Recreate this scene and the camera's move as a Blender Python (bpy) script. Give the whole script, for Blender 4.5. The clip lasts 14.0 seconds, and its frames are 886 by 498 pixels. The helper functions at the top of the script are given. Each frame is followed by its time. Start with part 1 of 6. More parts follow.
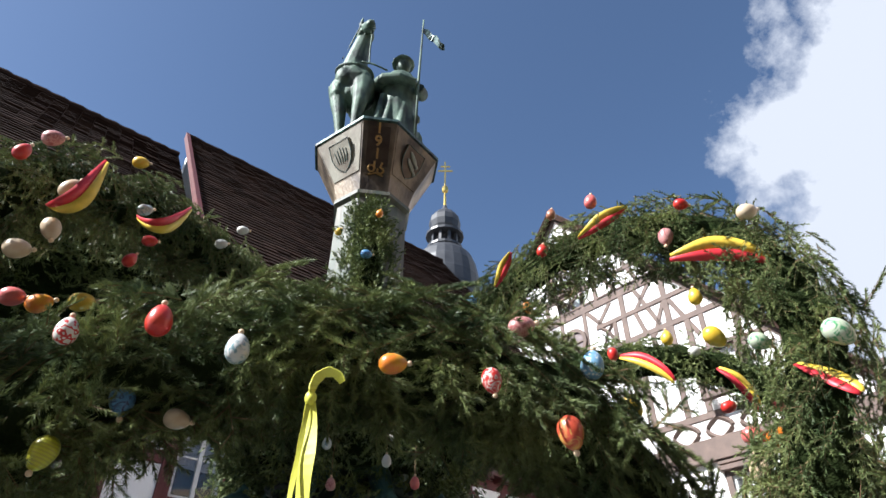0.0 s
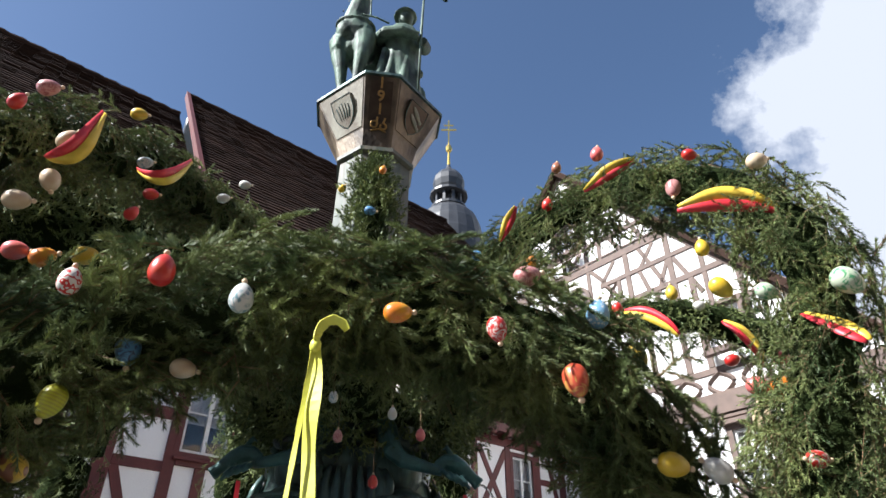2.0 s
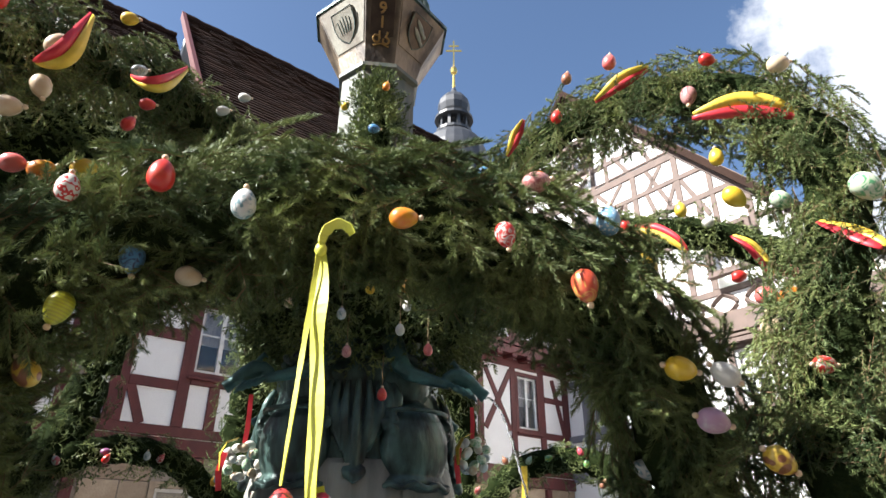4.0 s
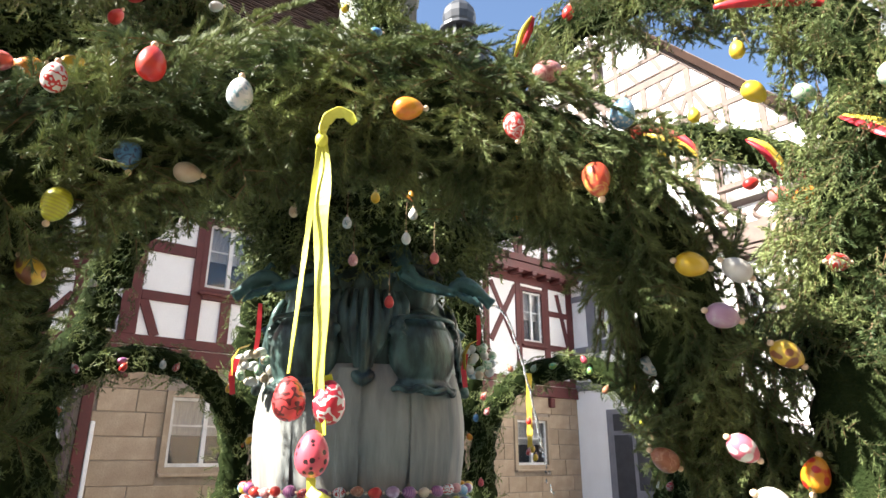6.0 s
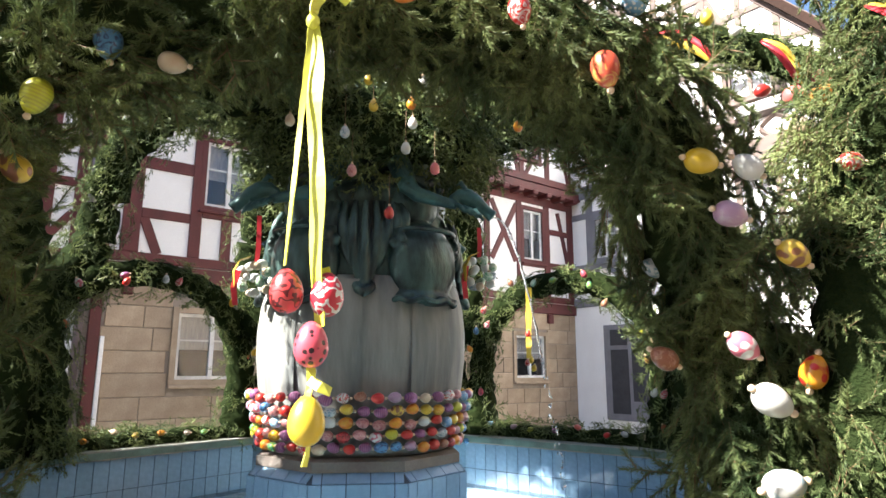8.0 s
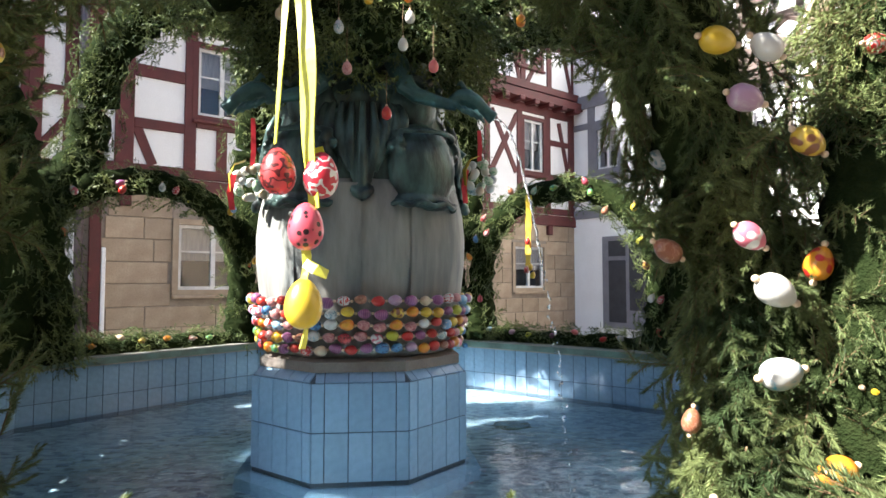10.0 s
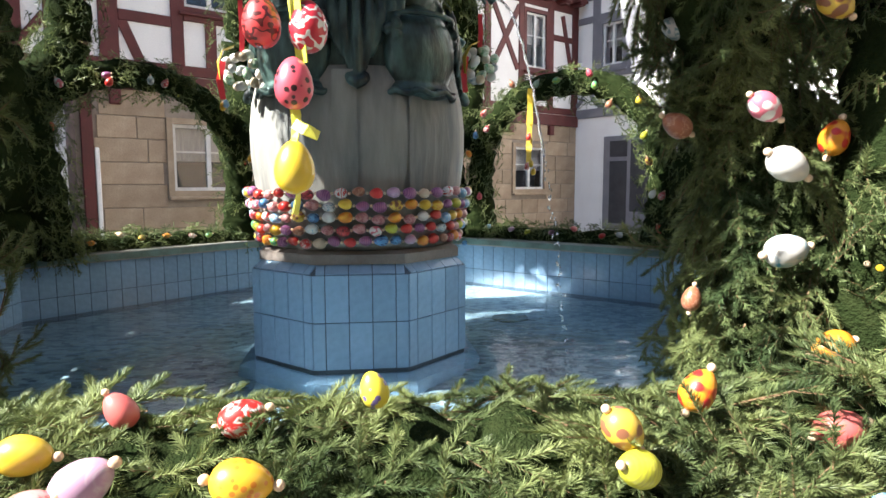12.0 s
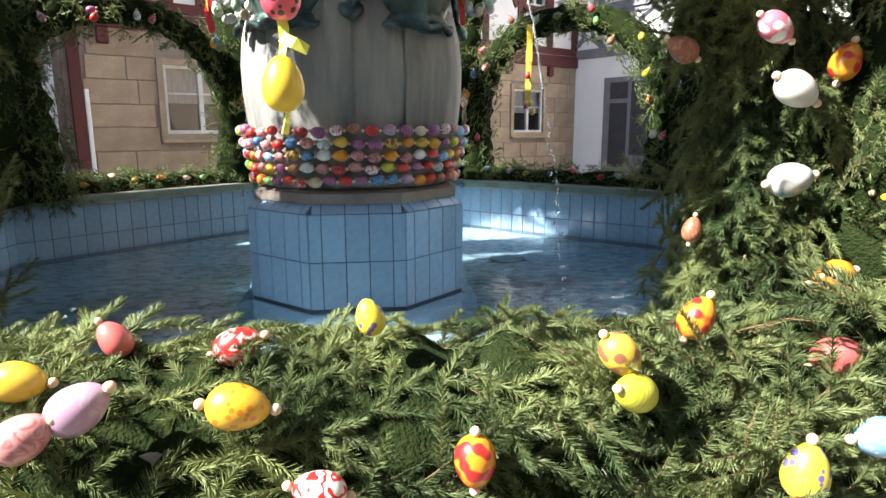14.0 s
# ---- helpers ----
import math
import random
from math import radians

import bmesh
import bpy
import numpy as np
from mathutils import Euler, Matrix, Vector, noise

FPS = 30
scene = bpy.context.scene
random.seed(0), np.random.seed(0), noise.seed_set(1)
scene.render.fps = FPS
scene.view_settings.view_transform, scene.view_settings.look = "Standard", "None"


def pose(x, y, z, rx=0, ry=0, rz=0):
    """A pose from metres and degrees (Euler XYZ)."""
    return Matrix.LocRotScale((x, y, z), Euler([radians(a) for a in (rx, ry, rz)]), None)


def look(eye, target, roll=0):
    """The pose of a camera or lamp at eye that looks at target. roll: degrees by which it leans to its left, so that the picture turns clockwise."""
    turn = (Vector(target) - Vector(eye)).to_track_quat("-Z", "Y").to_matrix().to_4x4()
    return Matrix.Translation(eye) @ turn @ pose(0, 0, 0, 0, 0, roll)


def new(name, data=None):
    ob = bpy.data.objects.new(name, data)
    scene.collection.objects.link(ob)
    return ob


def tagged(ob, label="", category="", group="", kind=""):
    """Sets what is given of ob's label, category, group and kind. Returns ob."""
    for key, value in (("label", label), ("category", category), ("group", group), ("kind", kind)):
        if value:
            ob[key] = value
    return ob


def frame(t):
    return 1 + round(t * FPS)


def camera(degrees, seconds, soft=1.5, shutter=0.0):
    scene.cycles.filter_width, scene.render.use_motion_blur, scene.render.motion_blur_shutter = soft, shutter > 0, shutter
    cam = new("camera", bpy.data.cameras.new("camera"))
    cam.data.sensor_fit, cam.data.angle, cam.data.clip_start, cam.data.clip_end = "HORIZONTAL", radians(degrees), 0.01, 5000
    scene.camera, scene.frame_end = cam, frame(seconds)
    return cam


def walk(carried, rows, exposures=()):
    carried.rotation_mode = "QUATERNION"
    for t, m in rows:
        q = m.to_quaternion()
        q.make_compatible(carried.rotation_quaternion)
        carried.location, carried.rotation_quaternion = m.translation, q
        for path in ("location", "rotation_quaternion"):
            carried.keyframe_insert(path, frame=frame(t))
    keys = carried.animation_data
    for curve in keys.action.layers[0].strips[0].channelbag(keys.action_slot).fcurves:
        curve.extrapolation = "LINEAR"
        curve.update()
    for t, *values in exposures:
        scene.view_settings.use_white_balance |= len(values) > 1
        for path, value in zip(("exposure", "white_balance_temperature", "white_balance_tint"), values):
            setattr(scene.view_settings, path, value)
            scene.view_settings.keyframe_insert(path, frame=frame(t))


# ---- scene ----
cam = camera(70.9, 14.0)
METRES, EYE, TILT, LEAN, TURN = 0.33, 1.55, 0.0, 0.0, 0.0
ROWS = [
    (0.0, 0.0, 0.0, 0.0, -0.29, 36.32, -0.39),
    (0.5, 0.0, 0.0122, -0.0041, -0.22, 35.78, -0.4),
    (1.0, -0.0004, 0.0291, -0.0103, -0.1, 34.94, -0.38),
    (1.5, -0.0018, 0.0507, -0.0176, 0.06, 33.98, -0.36),
    (2.0, -0.0015, 0.0781, -0.0271, 0.19, 32.65, -0.36),
    (2.5, -0.0017, 0.1056, -0.0369, 0.37, 31.26, -0.34),
    (3.0, -0.0052, 0.14, -0.0504, 0.5, 29.59, -0.34),
    (5.5, -0.0135, 0.3205, -0.1445, 1.32, 20.09, -0.21),
    (6.0, -0.0158, 0.3515, -0.1636, 1.44, 18.31, -0.19),
    (6.5, -0.018, 0.3786, -0.1823, 1.52, 16.71, -0.16),
    (7.0, -0.0183, 0.4107, -0.2063, 1.53, 14.88, -0.17),
    (7.5, -0.0185, 0.4398, -0.2315, 1.53, 12.96, -0.15),
    (8.0, -0.0166, 0.4777, -0.2562, 1.53, 10.98, -0.13),
    (10.5, -0.02, 0.6279, -0.407, 1.5, 0.75, 0.05),
    (11.0, -0.0201, 0.658, -0.4477, 1.48, -1.64, 0.05),
    (11.5, -0.0191, 0.6845, -0.4816, 1.47, -3.78, 0.11),
    (12.0, -0.02, 0.7089, -0.5167, 1.44, -5.85, 0.14),
    (12.5, -0.021, 0.7266, -0.5453, 1.43, -7.48, 0.15),
    (13.0, -0.0206, 0.7427, -0.5721, 1.39, -8.98, 0.17),
    (13.5, -0.02, 0.7526, -0.5908, 1.32, -9.98, 0.18),
    (14.0, -0.017, 0.7605, -0.6063, 1.2, -10.86, 0.2),
]
walk(cam, [(t, pose(0, 0, EYE, TILT, LEAN, TURN) @ pose(METRES * x, METRES * y, METRES * z, 90 + pitch, roll, yaw)) for t, x, y, z, yaw, pitch, roll in ROWS],
     exposures=[(0.0, 1.38, 5900, 10), (3.0, 1.5, 5950, 10), (5.5, 2.35, 6450, 10), (8.0, 2.48, 6280, 10), (10.5, 2.30, 6180, 10), (14.0, 2.16, 6250, 10)])

# ---- world and sun ----
SUN_AZ, SUN_EL = radians(-116), radians(42)   # azimuth from +y towards +x
world = bpy.data.worlds.new("sky")
scene.world = world
world.use_nodes = True
wt = world.node_tree
wt.nodes.clear()
w_out = wt.nodes.new("ShaderNodeOutputWorld")
w_bg = wt.nodes.new("ShaderNodeBackground")
w_sky = wt.nodes.new("ShaderNodeTexSky")
w_sky.sky_type, w_sky.sun_disc = "NISHITA", False
w_sky.sun_elevation, w_sky.sun_rotation = SUN_EL, SUN_AZ
w_sky.air_density, w_sky.dust_density, w_sky.ozone_density = 1.0, 1.1, 2.0
w_bg.inputs["Strength"].default_value = 0.055
w_tc = wt.nodes.new("ShaderNodeTexCoord")
w_no = wt.nodes.new("ShaderNodeTexNoise")
w_no.inputs["Scale"].default_value, w_no.inputs["Detail"].default_value, w_no.inputs["Roughness"].default_value = 2.9, 10.0, 0.60
w_dot = wt.nodes.new("ShaderNodeVectorMath")
w_dot.operation = "DOT_PRODUCT"
w_dot.inputs[1].default_value = (0.730, 0.432, 0.530)      # where the cloud bank stands
w_mul = wt.nodes.new("ShaderNodeMath")
w_mul.operation = "MULTIPLY_ADD"
w_mul.inputs[1].default_value, w_mul.inputs[2].default_value = 5.0, -4.10
w_add = wt.nodes.new("ShaderNodeMath")
w_add.operation = "ADD"
w_ramp = wt.nodes.new("ShaderNodeValToRGB")
w_ramp.color_ramp.elements[0].position, w_ramp.color_ramp.elements[1].position = 0.92, 1.16
w_mix = wt.nodes.new("ShaderNodeMix")
w_mix.data_type = "RGBA"
w_mix.inputs["B"].default_value = (6.0, 6.1, 6.4, 1)
wt.links.new(w_tc.outputs["Generated"], w_no.inputs["Vector"])
wt.links.new(w_tc.outputs["Generated"], w_dot.inputs[0])
wt.links.new(w_dot.outputs["Value"], w_mul.inputs[0])
wt.links.new(w_mul.outputs[0], w_add.inputs[0])
wt.links.new(w_no.outputs["Fac"], w_add.inputs[1])
wt.links.new(w_add.outputs[0], w_ramp.inputs[0])
wt.links.new(w_ramp.outputs["Color"], w_mix.inputs["Factor"])
wt.links.new(w_sky.outputs["Color"], w_mix.inputs["A"])
wt.links.new(w_mix.outputs["Result"], w_bg.inputs["Color"])
wt.links.new(w_bg.outputs[0], w_out.inputs[0])

sun_data = bpy.data.lights.new("sun", "SUN")
sun_data.energy, sun_data.angle, sun_data.color = 5.0, radians(0.5), (1.0, 0.95, 0.87)
sun = new("sun", sun_data)
sun_way = Vector((math.sin(SUN_AZ) * math.cos(SUN_EL), math.cos(SUN_AZ) * math.cos(SUN_EL), math.sin(SUN_EL)))
sun.matrix_world = look(sun_way * 60, (0, 0, 0))

# ---- materials ----


def material(name, colour, rough=0.6, metal=0.0, second=None, scale=6.0, amount=0.5, fine=60.0, bump=0.2, detail=4.0, island=0.0, stretch=(1, 1, 1), spec=0.5):
    """A surface with two scales of variation: broad patches of the second colour and a fine grain with relief."""
    m = bpy.data.materials.new(name)
    m.use_nodes = True
    nt = m.node_tree
    b = nt.nodes["Principled BSDF"]
    b.inputs["Roughness"].default_value, b.inputs["Metallic"].default_value = rough, metal
    b.inputs["Specular IOR Level"].default_value = spec
    tc = nt.nodes.new("ShaderNodeTexCoord")
    mp = nt.nodes.new("ShaderNodeMapping")
    mp.inputs["Scale"].default_value = stretch
    nt.links.new(tc.outputs["Object"], mp.inputs["Vector"])
    n1 = nt.nodes.new("ShaderNodeTexNoise")
    n1.inputs["Scale"].default_value, n1.inputs["Detail"].default_value = scale, detail
    n2 = nt.nodes.new("ShaderNodeTexNoise")
    n2.inputs["Scale"].default_value, n2.inputs["Detail"].default_value = fine, 3.0
    for n in (n1, n2):
        nt.links.new(mp.outputs[0], n.inputs["Vector"])
    r1 = nt.nodes.new("ShaderNodeMapRange")
    r1.inputs["From Min"].default_value, r1.inputs["From Max"].default_value = 0.35, 0.65
    r1.inputs["To Max"].default_value = amount
    nt.links.new(n1.outputs["Fac"], r1.inputs["Value"])
    mix = nt.nodes.new("ShaderNodeMix")
    mix.data_type = "RGBA"
    mix.inputs["A"].default_value = (*colour, 1)
    mix.inputs["B"].default_value = (*(second or [c * 0.6 for c in colour]), 1)
    nt.links.new(r1.outputs[0], mix.inputs["Factor"])
    hsv = nt.nodes.new("ShaderNodeHueSaturation")
    nt.links.new(mix.outputs["Result"], hsv.inputs["Color"])
    r2 = nt.nodes.new("ShaderNodeMapRange")
    r2.inputs["To Min"].default_value, r2.inputs["To Max"].default_value = 0.8, 1.2
    nt.links.new(n2.outputs["Fac"], r2.inputs["Value"])
    if island:
        ge = nt.nodes.new("ShaderNodeNewGeometry")
        oi = nt.nodes.new("ShaderNodeObjectInfo")
        s = nt.nodes.new("ShaderNodeMath")
        s.operation = "ADD"
        nt.links.new(ge.outputs["Random Per Island"], s.inputs[0])
        nt.links.new(oi.outputs["Random"], s.inputs[1])
        fr = nt.nodes.new("ShaderNodeMath")
        fr.operation = "FRACT"
        nt.links.new(s.outputs[0], fr.inputs[0])
        r3 = nt.nodes.new("ShaderNodeMapRange")
        r3.inputs["To Min"].default_value, r3.inputs["To Max"].default_value = 1 - island, 1 + island
        nt.links.new(fr.outputs[0], r3.inputs["Value"])
        k = nt.nodes.new("ShaderNodeMath")
        k.operation = "MULTIPLY"
        nt.links.new(r2.outputs[0], k.inputs[0])
        nt.links.new(r3.outputs[0], k.inputs[1])
        nt.links.new(k.outputs[0], hsv.inputs["Value"])
    else:
        nt.links.new(r2.outputs[0], hsv.inputs["Value"])
    nt.links.new(hsv.outputs[0], b.inputs["Base Color"])
    if bump:
        bp = nt.nodes.new("ShaderNodeBump")
        bp.inputs["Strength"].default_value, bp.inputs["Distance"].default_value = bump, 0.01
        nt.links.new(n2.outputs["Fac"], bp.inputs["Height"])
        nt.links.new(bp.outputs[0], b.inputs["Normal"])
    return m


def clear(name, tint, rough, ior, ripple=0.0, scale=9.0):
    m = bpy.data.materials.new(name)
    m.use_nodes = True
    nt = m.node_tree
    b = nt.nodes["Principled BSDF"]
    b.inputs["Base Color"].default_value = (*tint, 1)
    b.inputs["Roughness"].default_value, b.inputs["IOR"].default_value = rough, ior
    b.inputs["Transmission Weight"].default_value = 1.0
    if ripple:
        tc = nt.nodes.new("ShaderNodeTexCoord")
        n = nt.nodes.new("ShaderNodeTexNoise")
        n.inputs["Scale"].default_value, n.inputs["Detail"].default_value = scale, 2.5
        nt.links.new(tc.outputs["Object"], n.inputs["Vector"])
        bp = nt.nodes.new("ShaderNodeBump")
        bp.inputs["Strength"].default_value, bp.inputs["Distance"].default_value = ripple, 0.02
        nt.links.new(n.outputs["Fac"], bp.inputs["Height"])
        nt.links.new(bp.outputs[0], b.inputs["Normal"])
    return m


NEEDLE = material("spruce_needles", (0.21, 0.245, 0.092), 0.42, second=(0.034, 0.062, 0.026), scale=7, amount=0.9, fine=35, bump=0, island=0.40, spec=0.16)
# needles let some of the sun through
n_tree = NEEDLE.node_tree
n_surface, n_output = n_tree.nodes["Principled BSDF"], n_tree.nodes["Material Output"]
n_thin, n_blend = n_tree.nodes.new("ShaderNodeBsdfTranslucent"), n_tree.nodes.new("ShaderNodeMixShader")
n_blend.inputs[0].default_value = 0.08
n_tree.links.new(n_surface.inputs["Base Color"].links[0].from_socket, n_thin.inputs["Color"])
n_tree.links.new(n_surface.outputs[0], n_blend.inputs[1])
n_tree.links.new(n_thin.outputs[0], n_blend.inputs[2])
n_tree.links.new(n_blend.outputs[0], n_output.inputs["Surface"])
# near-black core: the shade between the sprays is put into its colour
CORE = material("shaded_twig_core", (0.012, 0.020, 0.006), 1.0, second=(0.022, 0.030, 0.010), scale=30, amount=0.8, fine=150, bump=1.0, spec=0.05)
TWIG = material("twig_bark", (0.20, 0.12, 0.06), 0.75, fine=200, bump=0.3)
TILE = material("pale_blue_tile", (0.265, 0.405, 0.55), 0.16, second=(0.225, 0.36, 0.50), scale=3, amount=0.6, fine=30, bump=0.02, island=0.07)
GROUT = material("dark_grout", (0.06, 0.085, 0.11), 0.8, fine=150)
RIMSTONE = material("rim_stone", (0.36, 0.34, 0.30), 0.7, second=(0.22, 0.24, 0.22), scale=5, amount=0.7, fine=120, bump=0.3)
COPPER = material("green_coping", (0.16, 0.26, 0.22), 0.5, second=(0.10, 0.14, 0.12), scale=8, amount=0.8, fine=80)
BARREL = material("weathered_barrel", (0.285, 0.275, 0.24), 0.68, second=(0.105, 0.115, 0.112), scale=8, amount=0.95, fine=40, bump=0.35, stretch=(1, 1, 0.2), detail=8)
BRONZE = material("dark_bronze", (0.013, 0.017, 0.017), 0.42, metal=0.35, second=(0.10, 0.175, 0.155), scale=14, amount=0.75, fine=60, bump=0.25, stretch=(1, 1, 0.35))
VERDIGRIS = material("green_bronze", (0.020, 0.032, 0.025), 0.6, metal=0.15, second=(0.13, 0.20, 0.145), scale=11, amount=0.8, fine=70, bump=0.25, stretch=(1, 1, 0.5))
TEAL = material("teal_bronze", (0.022, 0.050, 0.050), 0.45, metal=0.3, second=(0.07, 0.17, 0.16), scale=9, amount=0.7, fine=70, bump=0.25)
COLUMN = material("patinated_column", (0.100, 0.090, 0.066), 0.55, metal=0.1, second=(0.048, 0.068, 0.053), scale=9, amount=1.0, fine=45, bump=0.35, stretch=(1, 1, 0.22))
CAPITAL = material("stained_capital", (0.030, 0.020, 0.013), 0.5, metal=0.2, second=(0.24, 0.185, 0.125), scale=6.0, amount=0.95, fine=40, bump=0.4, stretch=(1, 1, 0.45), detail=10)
# pale patina, its colour also lightened for the sunward face
LITPATINA = material("lit_side_patina", (0.27, 0.26, 0.205), 0.55, metal=0.1, second=(0.115, 0.085, 0.058), scale=6, amount=0.9, fine=40, bump=0.35, stretch=(1, 1, 0.4), detail=9)
COPPERFACE = material("brown_copper", (0.030, 0.016, 0.010), 0.45, metal=0.3, second=(0.085, 0.060, 0.040), scale=9, amount=0.7, fine=80, stretch=(1, 1, 0.4))
GOLD = material("worn_gold", (0.55, 0.36, 0.14), 0.35, metal=0.8, fine=90)
BRIGHTGOLD = material("gilt", (0.85, 0.62, 0.18), 0.25, metal=0.9)
SHIELDWHITE = material("shield_paint", (0.26, 0.25, 0.20), 0.55, second=(0.13, 0.15, 0.12), scale=20, amount=0.8)
LEDGE = material("dark_ledge_stone", (0.15, 0.12, 0.10), 0.7, second=(0.24, 0.22, 0.19), scale=6, amount=0.7, fine=80)
PLASTER = material("white_plaster", (0.86, 0.85, 0.83), 0.85, second=(0.78, 0.76, 0.74), scale=2.5, amount=0.5, fine=60, bump=0.15)
REDTIMBER = material("oxblood_timber", (0.115, 0.022, 0.020), 0.6, second=(0.075, 0.018, 0.016), scale=4, amount=0.8, fine=50, bump=0.25, stretch=(1, 1, 1))
GREYTIMBER = material("grey_brown_timber", (0.150, 0.105, 0.085), 0.75, second=(0.105, 0.075, 0.062), scale=4, amount=0.8, fine=50, bump=0.25)
# shaded copy of the town hall timber; also the shop front's grey paint
SHADEGREY = material("shade_and_paint_grey", (0.20, 0.20, 0.22), 0.65, second=(0.15, 0.15, 0.17), scale=4, amount=0.7, fine=50, bump=0.2)
SANDSTONE = material("sandstone", (0.42, 0.33, 0.23), 0.85, second=(0.30, 0.22, 0.15), scale=3.5, amount=0.75, fine=45, bump=0.4, island=0.14)
MORTAR = material("mortar", (0.30, 0.25, 0.20), 0.9, fine=90)
ROOF = material("brown_roof_tiles", (0.034, 0.020, 0.015), 0.9, second=(0.024, 0.015, 0.012), scale=1.2, amount=0.8, fine=12, bump=0.5, island=0.30, spec=0.06)
WINDOWWHITE = material("window_paint", (0.72, 0.72, 0.70), 0.45, fine=80, bump=0.1)
# near-black colour in place of the darkness of unlit interiors
DARKROOM = material("unlit_interior", (0.05, 0.05, 0.055), 0.9)
CURTAIN = material("net_curtain", (0.50, 0.48, 0.46), 0.9, second=(0.30, 0.29, 0.30), scale=6, amount=0.7, stretch=(4, 1, 0.6))
SLATE = material("slate_dome", (0.035, 0.037, 0.042), 0.45, second=(0.06, 0.062, 0.068), scale=1.2, amount=0.7, fine=6, bump=0.3)
ZINC = material("grey_pipe", (0.16, 0.13, 0.13), 0.45, metal=0.5)
COBBLE = material("paving", (0.105, 0.10, 0.095), 0.8, second=(0.07, 0.067, 0.064), scale=2, amount=0.7, fine=14, bump=0.5)
BEAD = material("wooden_bead", (0.62, 0.44, 0.28), 0.5, second=(0.72, 0.58, 0.42), scale=30)
YELLOWRIBBON = material("yellow_ribbon", (0.66, 0.66, 0.07), 0.45, second=(0.62, 0.62, 0.10), scale=14, amount=0.7, bump=0.05)
REDRIBBON = material("red_ribbon", (0.62, 0.03, 0.045), 0.45, bump=0.05)
GOLDRIBBON = material("gold_ribbon", (0.78, 0.55, 0.06), 0.45, bump=0.05)
GLASS = clear("window_glass", (0.95, 0.97, 0.98), 0.02, 1.45)
WATER = clear("fountain_water", (0.80, 0.91, 0.94), 0.03, 1.33, ripple=0.5, scale=6.0)
JET = clear("water_jet", (0.97, 0.98, 1.0), 0.02, 1.33, ripple=0.6, scale=60)


def mosaic(name):
    """Small blue mosaic squares with darker ones strewn among them."""
    m = bpy.data.materials.new(name)
    m.use_nodes = True
    nt = m.node_tree
    b = nt.nodes["Principled BSDF"]
    b.inputs["Roughness"].default_value = 0.3
    tc = nt.nodes.new("ShaderNodeTexCoord")
    br = nt.nodes.new("ShaderNodeTexBrick")
    br.inputs["Scale"].default_value = 1.0
    br.inputs["Brick Width"].default_value, br.inputs["Row Height"].default_value = 0.055, 0.028
    br.inputs["Mortar Size"].default_value = 0.002
    br.inputs["Color1"].default_value = (0.33, 0.47, 0.54, 1)
    br.inputs["Color2"].default_value = (0.035, 0.065, 0.11, 1)
    br.inputs["Mortar"].default_value = (0.28, 0.38, 0.44, 1)
    br.inputs["Bias"].default_value = -0.25
    nt.links.new(tc.outputs["Object"], br.inputs["Vector"])
    n = nt.nodes.new("ShaderNodeTexNoise")
    n.inputs["Scale"].default_value = 2.0
    nt.links.new(tc.outputs["Object"], n.inputs["Vector"])
    mx = nt.nodes.new("ShaderNodeMix")
    mx.data_type = "RGBA"
    mx.inputs["B"].default_value = (0.16, 0.21, 0.22, 1)
    r = nt.nodes.new("ShaderNodeMapRange")
    r.inputs["From Min"].default_value, r.inputs["From Max"].default_value, r.inputs["To Max"].default_value = 0.55, 0.8, 0.7
    nt.links.new(n.outputs["Fac"], r.inputs["Value"])
    nt.links.new(r.outputs[0], mx.inputs["Factor"])
    nt.links.new(br.outputs["Color"], mx.inputs["A"])
    nt.links.new(mx.outputs["Result"], b.inputs["Base Color"])
    return m


MOSAIC = mosaic("basin_mosaic")


